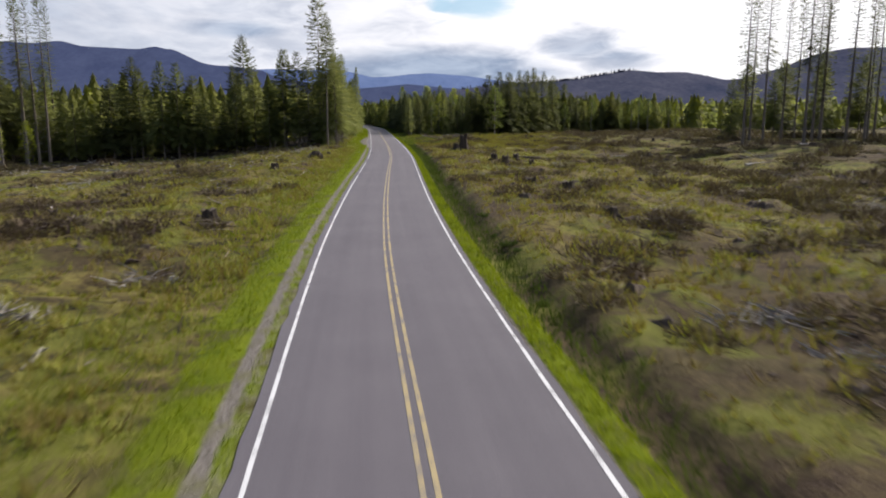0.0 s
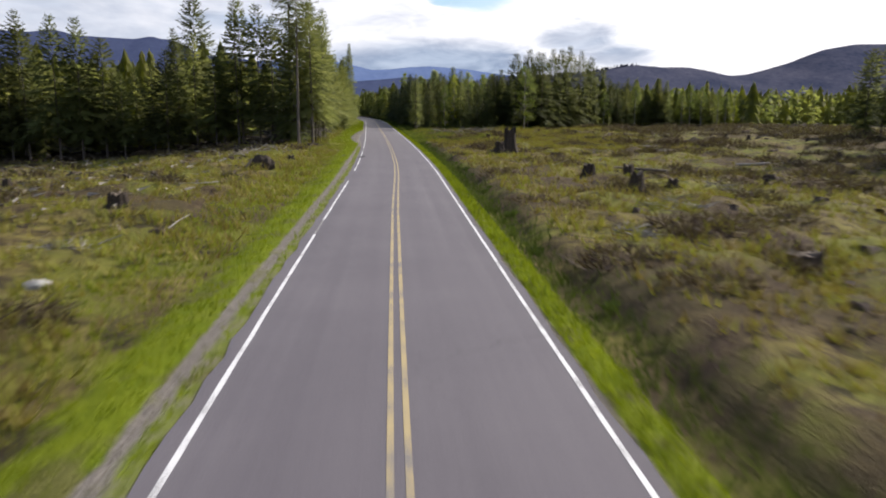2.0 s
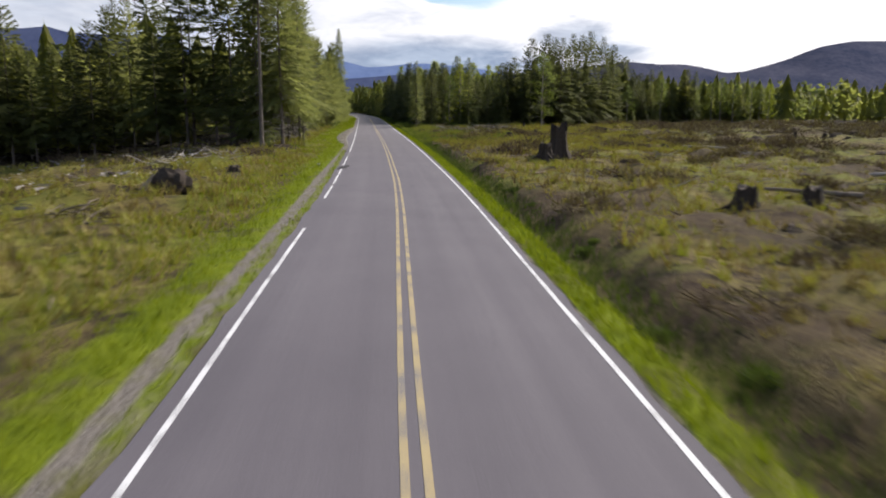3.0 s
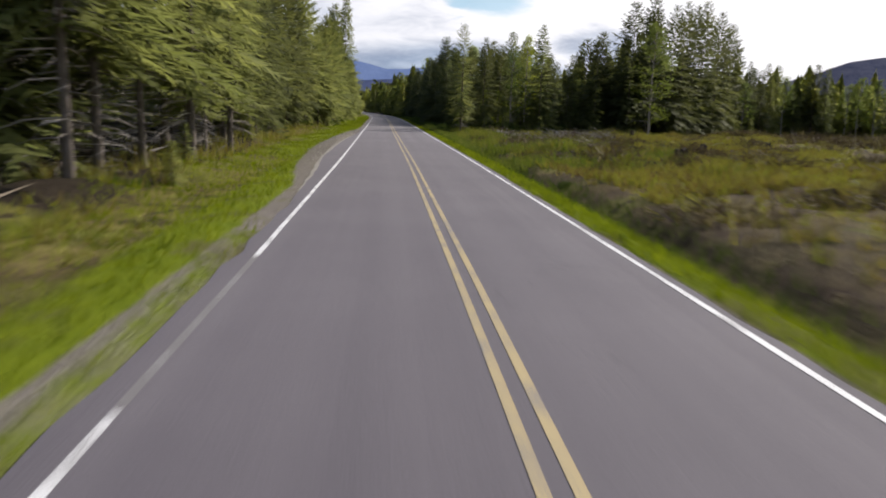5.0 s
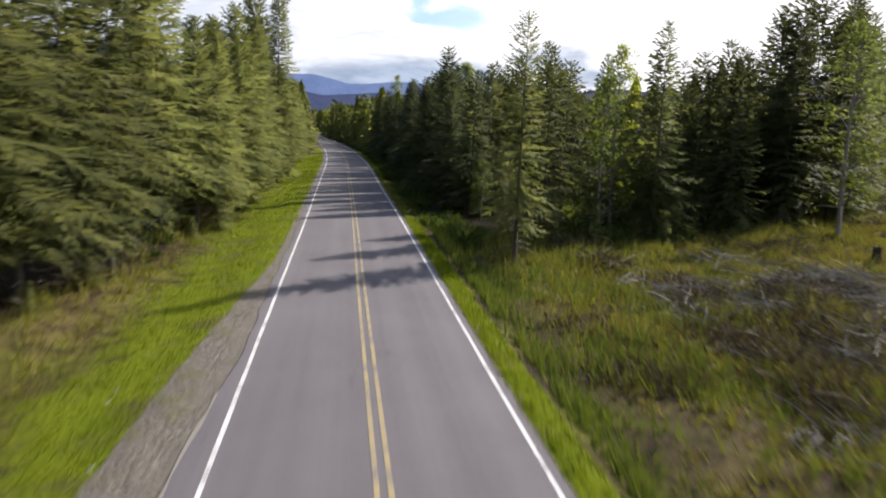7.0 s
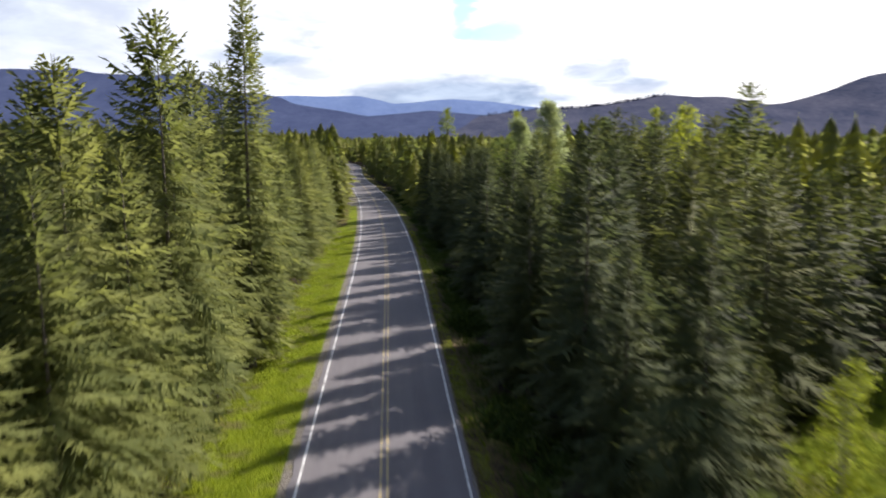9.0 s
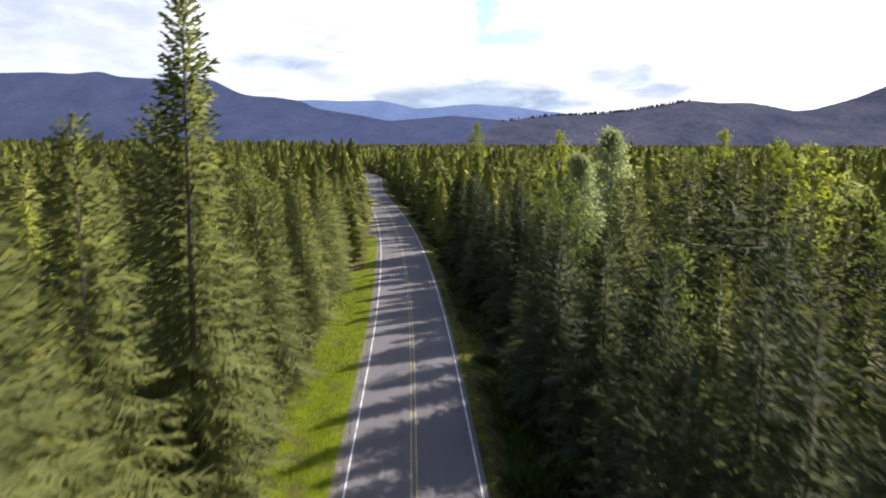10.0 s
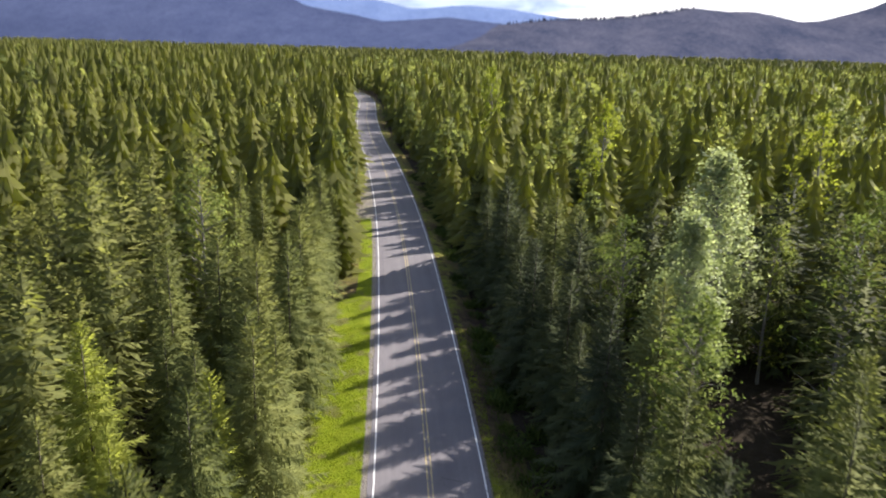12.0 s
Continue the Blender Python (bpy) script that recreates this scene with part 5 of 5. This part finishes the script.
DARK = "dark heap of logging slash and dead brush"
PALE = "silver-grey tangle of dead branches on the logged field"
for k, (x, y, r, h, wood, label) in enumerate(((-11.3, 67, 1.9, 1.1, slash_wood, DARK), (-14.6, 65.5, 1.7, 0.9, slash_wood, DARK), (-14.4, 72.3, 1.6, 0.9, slash_wood, DARK), (-10.4, 44.6, 1.2, 0.7, slash_wood, DARK), (-15.3, 46, 1.3, 0.6, slash_wood, DARK), (-18.8, 45.5, 1.3, 0.6, slash_wood, DARK), (-10.9, 33.5, 1.3, 0.6, grey_wood, PALE), (-12.2, 24.5, 1.2, 0.6, grey_wood, PALE),
                                                (-25, 82, 1.7, 0.8, slash_wood, DARK), (-33.5, 145, 1.8, 0.8, slash_wood, DARK), (-11.8, 78.5, 1.3, 0.7, grey_wood, PALE), (12.2, 23.5, 1.3, 0.6, grey_wood, PALE), (13.4, 22.3, 1.1, 0.5, grey_wood, PALE), (13.5, 18.6, 1.3, 0.6, grey_wood, PALE), (32.6, 88.5, 1.9, 0.8, slash_wood, DARK), (42, 61, 2.2, 0.8, grey_wood, PALE), (52, 92.5, 2.2, 0.8, grey_wood, PALE), (16, 90, 1.3, 0.5, grey_wood, PALE),
                                                (10.9, 82, 1.1, 0.5, grey_wood, PALE), (80.5, 200, 2.8, 2.6, slash_wood, DARK), (62, 119, 2.4, 0.9, grey_wood, PALE), (11.8, 216.5, 1.9, 1.1, grey_wood, PALE), (13.6, 216.0, 1.6, 1.0, slash_wood, DARK), (16.0, 218.5, 1.8, 1.0, slash_wood, DARK), (13.4, 210, 2.2, 1.2, slash_wood, DARK), (20, 224, 2.0, 1.0, grey_wood, PALE), (26, 229, 2.2, 1.1, slash_wood, DARK), (33, 236, 2.0, 1.0, slash_wood, DARK), (12.2, 223.5, 1.6, 0.9, slash_wood, DARK), (-12.6, 176, 1.7, 0.6, grey_wood, PALE), (-13.8, 181, 1.6, 0.6, grey_wood, PALE), (-12.8, 162, 1.8, 0.7, slash_wood, DARK), (-12.0, 221.5, 1.2, 0.6, slash_wood, DARK), (-18, 111, 1.4, 0.6, slash_wood, DARK), (-19.3, 128, 1.6, 0.6, slash_wood, DARK), (-10.9, 105.5, 1.3, 0.5, slash_wood, DARK))):
    slash_pile(label, x, y, r, h, int(26 + 14 * r), 200 + k, wood, wood is slash_wood)
for k, (x, y, r) in enumerate(((12.8, 207.5, 1.3), (13.4, 201.0, 1.6), (17.8, 203.9, 1.5), (14.4, 190.5, 1.7), (14.3, 186.3, 1.7), (9.2, 176.3, 1.3), (9.7, 178.4, 1.3), (9.3, 190.2, 1.2), (13.8, 201.3, 1.5), (16.6, 199.7, 1.5), (18.6, 216.1, 1.6), (12.6, 203.6, 1.3))):
    slash_pile("brown tangled heap of dead brush and branches", x, y, r, 0.75, 40, 700 + k, slash_wood)
for k, (x, y, r, h) in enumerate(((14.6, 218.4, 1.9, 1.5), (16.4, 214.8, 1.7, 1.1), (18.0, 219.6, 2.0, 1.5), (20.4, 218.2, 2.1, 1.4), (22.6, 215.4, 2.2, 1.3), (24.2, 220.0, 2.2, 1.4), (12.6, 213.4, 1.5, 1.0), (10.9, 201.2, 1.5, 0.9), (12.4, 198.8, 1.6, 0.9), (15.4, 206.8, 1.8, 1.0), (18.6, 209.4, 1.9, 1.0), (15.8, 194.6, 1.8, 0.9))):
    slash_pile("tall grey heap of brushwood before the dark firs", x, y, r, h, int(60 * r), 760 + k, grey_wood, k % 3 == 0, 0.025)
for k in range(80):
    x, y = bg.uniform(-70, 90), bg.uniform(35, 225)
    if open_field(np.array([x]), np.array([y]))[0] and abs(x) > 12:
        pale = bg.random() < 0.45
        slash_pile(PALE if pale else DARK, x, y, bg.uniform(0.9, 2.0), bg.uniform(0.4, 0.9), 34, 300 + k, grey_wood if pale else slash_wood, not pale)


# ---- stumps, logs, boulder ----
def stump(x, y, h, r, seed, label, lean=0.0, roots=5):
    """A cut stump: fluted sides that flare into roots, a rough dark shell and a paler sawn top."""
    gen = np.random.default_rng(seed)
    body = thing("stump", label, "tree stump", "stumps")
    sides, rings = 18, 7
    ph = gen.uniform(0, 6.28, 3)
    v, f = [], []
    for i in range(rings):
        t = i / (rings - 1)
        for k in range(sides):
            a = 6.283 * k / sides
            flute = 1 + 0.13 * math.sin(roots * a + ph[0]) * (1.4 - t) + 0.1 * math.sin(7 * a + ph[1]) + gen.uniform(-0.07, 0.07)
            q = r * (0.8 + 0.75 * (1 - t) ** 2.6) * flute
            v.append((math.cos(a) * q + lean * t * h, math.sin(a) * q, -0.25 + (h + 0.25) * t + (gen.uniform(-0.2, 0.16) * h if t == 1 else 0)))
    for i in range(rings - 1):
        for k in range(sides):
            a, b = i * sides + k, i * sides + (k + 1) % sides
            f += [(a, b, b + sides), (a, b + sides, a + sides)]
    top = (rings - 1) * sides
    part("shell", make_mesh("stump_shell", v, f, stump_wood), body)
    cap = [v[top + k] for k in range(sides)] + [(lean * h, 0, h * 0.93)]
    part("cut_top", make_mesh("stump_cut_top", cap, [(sides, k, (k + 1) % sides) for k in range(sides)], slash_wood if h < 1.4 else stump_wood), body, "weathered sawn top")
    for k in range(roots):
        a = 6.283 * k / roots + gen.uniform(-0.3, 0.3)
        ln = r * gen.uniform(1.5, 2.3)
        c, s_ = math.cos(a), math.sin(a)
        part("root", make_mesh("stump_root", *tube([(c * r * 0.7, s_ * r * 0.7, 0.22 * h), (c * r * 1.25, s_ * r * 1.25, 0.07), (c * ln, s_ * ln, -0.12)], [r * 0.3, r * 0.2, r * 0.07], 6, True), stump_wood), body)
    body.matrix_basis = pose(x, y, float(lie(x, y)), 0, 0, gen.uniform(0, 360))
    return body


stump(14.8, 137.2, 2.7, 0.82, 401, "tall charred broken stump standing in the clear-cut")
stump(13.2, 135.0, 1.0, 0.6, 402, "dark weathered stump beside a taller one")
stump(16.3, 108.6, 1.0, 0.55, 403, "dark squat stump among grass")
stump(16.0, 96.6, 1.25, 0.5, 404, "dark square-cut stump among grass")
stump(15.4, 76.5, 0.8, 0.7, 405, "low dark stump among brush")
stump(17.1, 67.2, 0.85, 0.65, 406, "charred stump with a pale log beside it")
stump(-12.4, 87, 0.7, 0.5, 407, "low brown stump among grass")
stump(-10.4, 45.5, 0.8, 0.5, 408, "low dark stump with splintered top")
stump(19.6, 109, 0.9, 0.5, 410, "low dark stump among grass")
stump(-15.6, 161.0, 3.4, 0.42, 411, "pale broken snag at the forest corner", roots=4)
stump(-9.2, 127, 0.5, 0.4, 412, "low brown stump among grass")
stump(18.4, 181, 0.7, 0.5, 413, "low brown stump among grass")
stump(15.6, 194, 0.7, 0.5, 414, "low brown stump among grass")
sg = np.random.default_rng(51)
made = 0
while made < 46:
    x, y = sg.uniform(-62, 85), sg.uniform(38, 225)
    if open_field(np.array([x]), np.array([y]))[0] and abs(x) > 13 and free(x, y, 0.8):
        stump(x, y, sg.uniform(0.35, 0.85), sg.uniform(0.25, 0.5), 420 + made, "weathered grey-brown stump in the logged field", roots=4)
        made += 1

# an upturned root plate
wad_rng = np.random.default_rng(61)
wad = thing("root_wad", "upturned dark root plate with a pale split slab", "tree stump", "stumps")
bm = bmesh.new()
bmesh.ops.create_icosphere(bm, subdivisions=3, radius=1.0)
for q in bm.verts:
    k = 1 + 0.28 * noise.noise(q.co * 2.3) + 0.14 * noise.noise(q.co * 6)
    q.co = Vector((q.co.x * 1.05 * k, q.co.y * 0.55 * k, q.co.z * 0.85 * k + 0.55))
me = bpy.data.meshes.new("root_plate")
bm.to_mesh(me)
bm.free()
me.materials.append(stump_wood)
part("root_plate", me, wad)
for k in range(9):
    a = wad_rng.uniform(0, 3.14)
    p = np.array((math.cos(a) * 0.8, wad_rng.uniform(-0.2, 0.2), 0.6 + math.sin(a) * 0.6))
    part("root", make_mesh("wad_root", *tube([p * 0.8, p, p * 1.25 + np.array((0, wad_rng.uniform(-0.2, 0.2), 0.05))], [0.09, 0.06, 0.02], 5, False), stump_wood), wad)
part("slab", make_mesh("wad_slab", *tube([(-1.55, -0.35, -0.1), (-1.25, -0.3, 0.45), (-0.75, -0.25, 1.15)], [0.2, 0.17, 0.06], 6, True, 0.2, wad_rng), cut_wood), wad, "pale split wood slab")
wad.matrix_basis = pose(-10.4, 116.4, float(lie(-10.4, 116.4)) - 0.15, 0, 0, 8)


def log(x, y, length, r, turn, seed, label, mat):
    """A felled log with knots and sawn ends."""
    gen = np.random.default_rng(seed)
    body = thing("log", label, "log", "logs")
    pts = [np.array((length * (t - 0.5), gen.normal(0, 0.03), r * 0.7 + gen.normal(0, 0.02))) for t in np.linspace(0, 1, 7)]
    part("stem", make_mesh("log_stem", *tube(pts, [r * (1 - 0.07 * k) for k in range(7)], 9, False, 0.08, gen), mat, smooth=True), body)
    for end in (0, 6):
        d = -1 if end == 0 else 1
        rr = r * (1 - 0.07 * end)
        part("sawn_end", make_mesh("log_end", *tube([pts[end] - np.array((0.02 * d, 0, 0)), pts[end] + np.array((0.015 * d, 0, 0))], [rr * 0.99, rr * 0.93], 9, True), cut_wood), body, "paler sawn end")
    for k in range(3):
        c = pts[1 + k * 2]
        a = gen.uniform(0.3, 2.8)
        part("branch_stub", make_mesh("log_stub", *tube([c, c + np.array((0.08, math.cos(a), math.sin(a))) * (r + 0.16)], [0.05, 0.03], 5), mat), body)
    body.matrix_basis = pose(x, y, float(lie(x, y)), 0, gen.uniform(-2, 2), turn)
    return body


BLEACHED = "bleached grey log lying in the clear-cut"
for k, (x, y, ln, r, turn, mat) in enumerate(((47.5, 140.5, 9.5, 0.2, 8, grey_wood), (57, 110, 6, 0.22, 35, grey_wood), (18.2, 67.6, 2.6, 0.16, 20, grey_wood), (44, 175, 5.5, 0.2, -10, grey_wood), (22, 113, 4.5, 0.15, 150, slash_wood), (-20.5, 96, 3.2, 0.14, 60, grey_wood), (-38, 100, 6, 0.16, 15, grey_wood), (-34, 76.5, 4.2, 0.15, 140, grey_wood), (-12.5, 51, 2.2, 0.12, 70, slash_wood), (72, 150, 7, 0.22, 20, grey_wood), (66, 141, 6, 0.2, -25, grey_wood), (86, 146, 7, 0.2, 40, grey_wood), (35, 160, 4, 0.16, 5, grey_wood), (-13.5, 178, 3.5, 0.1, 20, grey_wood), (-45, 125, 5, 0.16, -20, grey_wood), (-55, 131, 6, 0.18, 10, grey_wood), (26, 178, 3.5, 0.16, -30, slash_wood), (17, 213, 3, 0.1, 60, grey_wood), (52, 96, 5, 0.18, 60, grey_wood), (-9.6, 20.5, 1.8, 0.1, 100, grey_wood))):
    log(x, y, ln, r, turn, 500 + k, BLEACHED if mat is grey_wood else "dark rotting log half sunk in grass", mat)

fg = np.random.default_rng(71)
made = 0
while made < 150:
    x, y = fg.uniform(-60, 75), fg.uniform(14, 235)
    if not open_field(np.array([x]), np.array([y]))[0] or abs(x) < 8.5:
        continue
    ln = fg.uniform(0.8, 2.6)
    ob = tagged(new("dead_branch", make_mesh("dead_branch", *stick(fg, ln, fg.uniform(0.018, 0.05), (0, 0, 0.08)), grey_wood)), "bleached dead branch lying on rough grass", "branch", "loose branches")
    ob.location = (x, y, float(lie(x, y)) + 0.06)
    made += 1


def boulder(x, y, size, seed, label):
    gen = np.random.default_rng(seed)
    b = bmesh.new()
    bmesh.ops.create_icosphere(b, subdivisions=3, radius=1.0)
    off = Vector(gen.uniform(-20, 20, 3))
    for q in b.verts:
        k = 1 + 0.3 * noise.noise(q.co * 1.3 + off) + 0.1 * noise.noise(q.co * 4 + off)
        q.co = Vector((q.co.x * k, q.co.y * k * 0.8, q.co.z * k * 0.55 + 0.25)) * size
    m = bpy.data.meshes.new("boulder")
    b.to_mesh(m)
    b.free()
    m.materials.append(rock_mat)
    ob = tagged(new("boulder", m), label, "rock", "boulders")
    ob.location = (x, y, float(lie(x, y)) - 0.1 * size)


boulder(-10.2, 73.4, 0.42, 1, "pale rounded boulder in the grass")
boulder(-8.7, 31.4, 0.36, 2, "pale rounded boulder beside the verge")
boulder(-3.95 + centre(132.5) - 1.2, 132.5, 0.13, 3, "small pale stone on the gravel shoulder")
boulder(-4.1 + centre(133.4) - 1.2, 133.4, 0.11, 4, "small pale stone on the gravel shoulder")
# loose stones of the gravel pull-out
for k in range(60):
    y = fg.uniform(160, 212)
    x = centre(y) - fg.uniform(4.3, 6.6)
    ob = tagged(new("stone", bpy.data.meshes["boulder"]), "small loose stone on the gravel pull-out", "stone", "loose stones")
    s_ = fg.uniform(0.06, 0.16)
    ob.matrix_basis = Matrix.LocRotScale((x, y, float(lie(x, y)) - 0.01), Euler((0, 0, fg.uniform(0, 6))), Vector((s_, s_, s_)))


# ---- litter of the clear-cut, joined ----
lg = np.random.default_rng(91)


def field_spots(count, x0, x1, y0, y1, near=7.5):
    x, y = lg.uniform(x0, x1, count), lg.uniform(y0, y1, count)
    m = open_field(x, y) & (np.abs(x - centre(y)) > near)
    return x[m], y[m]


x, y = field_spots(9000, -80, 105, 4, 280)
keep = patchy(x, y, 0.4, 2.0) > lg.uniform(0.2, 0.8, len(x))
x, y = x[keep], y[keep]
n = len(x)
a, ln = lg.uniform(0, 6.283, n), lg.uniform(0.3, 1.5, n)
d = np.stack([np.cos(a) * ln, np.sin(a) * ln, lg.uniform(-0.05, 0.3, n) * ln], 1)
p = np.stack([x, y, lie(x, y) + lg.uniform(0.06, 0.3, n)], 1)
w = np.stack([-np.sin(a), np.cos(a), lg.uniform(0.2, 1.5, n)], 1) * lg.uniform(0.012, 0.035, n)[:, None]
v = np.empty((n * 3, 3))
v[0::3], v[1::3], v[2::3] = p - w, p + w, p + d
tagged(new("stick_litter", make_mesh("stick_litter", v, np.arange(n * 3).reshape(n, 3), stick_wood)), "bleached sticks and splinters strewn over the clear-cut", "sticks", kind="stuff")

# pale chips and splinters before the left wood
x, y = lg.uniform(-75, -11, 3600), lg.uniform(60, 158, 3600)
keep = open_field(x, y) & (lg.random(len(x)) < (y - 40) / 110)
x, y = x[keep], y[keep]
n = len(x)
a, ln = lg.uniform(0, 6.283, n), lg.uniform(0.2, 0.9, n)
d = np.stack([np.cos(a) * ln, np.sin(a) * ln, lg.uniform(0.0, 0.35, n) * ln], 1)
p = np.stack([x, y, lie(x, y) + lg.uniform(0.1, 0.35, n)], 1)
w = np.stack([-np.sin(a), np.cos(a), lg.uniform(0.5, 2.0, n)], 1) * lg.uniform(0.02, 0.06, n)[:, None]
v = np.empty((n * 3, 3))
v[0::3], v[1::3], v[2::3] = p - w, p + w, p + d
tagged(new("wood_chips", make_mesh("wood_chips", v, np.arange(n * 3).reshape(n, 3), grey_wood)), "pale splinters and bark chips left by logging", "wood chips", kind="stuff")

# clods of dark bark and earth
x, y = field_spots(2300, -80, 125, 8, 285, 8.5)
keep = thatch(x, y) > lg.uniform(0.42, 0.66, len(x))
vs, fs, m = [], [], 0
for a, b in zip(x[keep], y[keep]):
    r = lg.uniform(0.2, 0.75) * (1 + abs(a) / 80)
    ang = np.sort(lg.uniform(0, 6.283, 7))
    rim = np.stack([a + np.cos(ang) * r * lg.uniform(0.7, 1.3, 7), b + np.sin(ang) * r * lg.uniform(0.7, 1.3, 7), np.zeros(7)], 1)
    rim[:, 2] = lie(rim[:, 0], rim[:, 1]) - 0.06
    mid = np.stack([a + np.cos(ang) * r * 0.5, b + np.sin(ang) * r * 0.5, np.full(7, float(lie(a, b)))], 1)
    mid[:, 2] += r * lg.uniform(0.08, 0.38, 7)
    top = np.array([[a, b, mid[:, 2].mean() + 0.05 * r]])
    vs.append(np.concatenate([rim, mid, top]))
    for k in range(7):
        j = (k + 1) % 7
        fs += [(m + k, m + j, m + 7 + j), (m + k, m + 7 + j, m + 7 + k), (m + 7 + k, m + 7 + j, m + 14)]
    m += 15
clod_mat = material("dark bark and earth", lambda gr: solid(gr, gr.ramp(gr.noise(where(gr), 3.5, 5.0, 0.7), [(0.32, (0.039, 0.030, 0.027)), (0.52, (0.085, 0.065, 0.056)), (0.7, (0.169, 0.146, 0.078))]), 0.95, gr.noise(where(gr), 7.0, 4.0), 0.9, 0.12))
tagged(new("earth_clods", make_mesh("earth_clods", np.concatenate(vs), fs, clod_mat)), "dark clods of bark and earth on the logged field", "earth", kind="stuff")
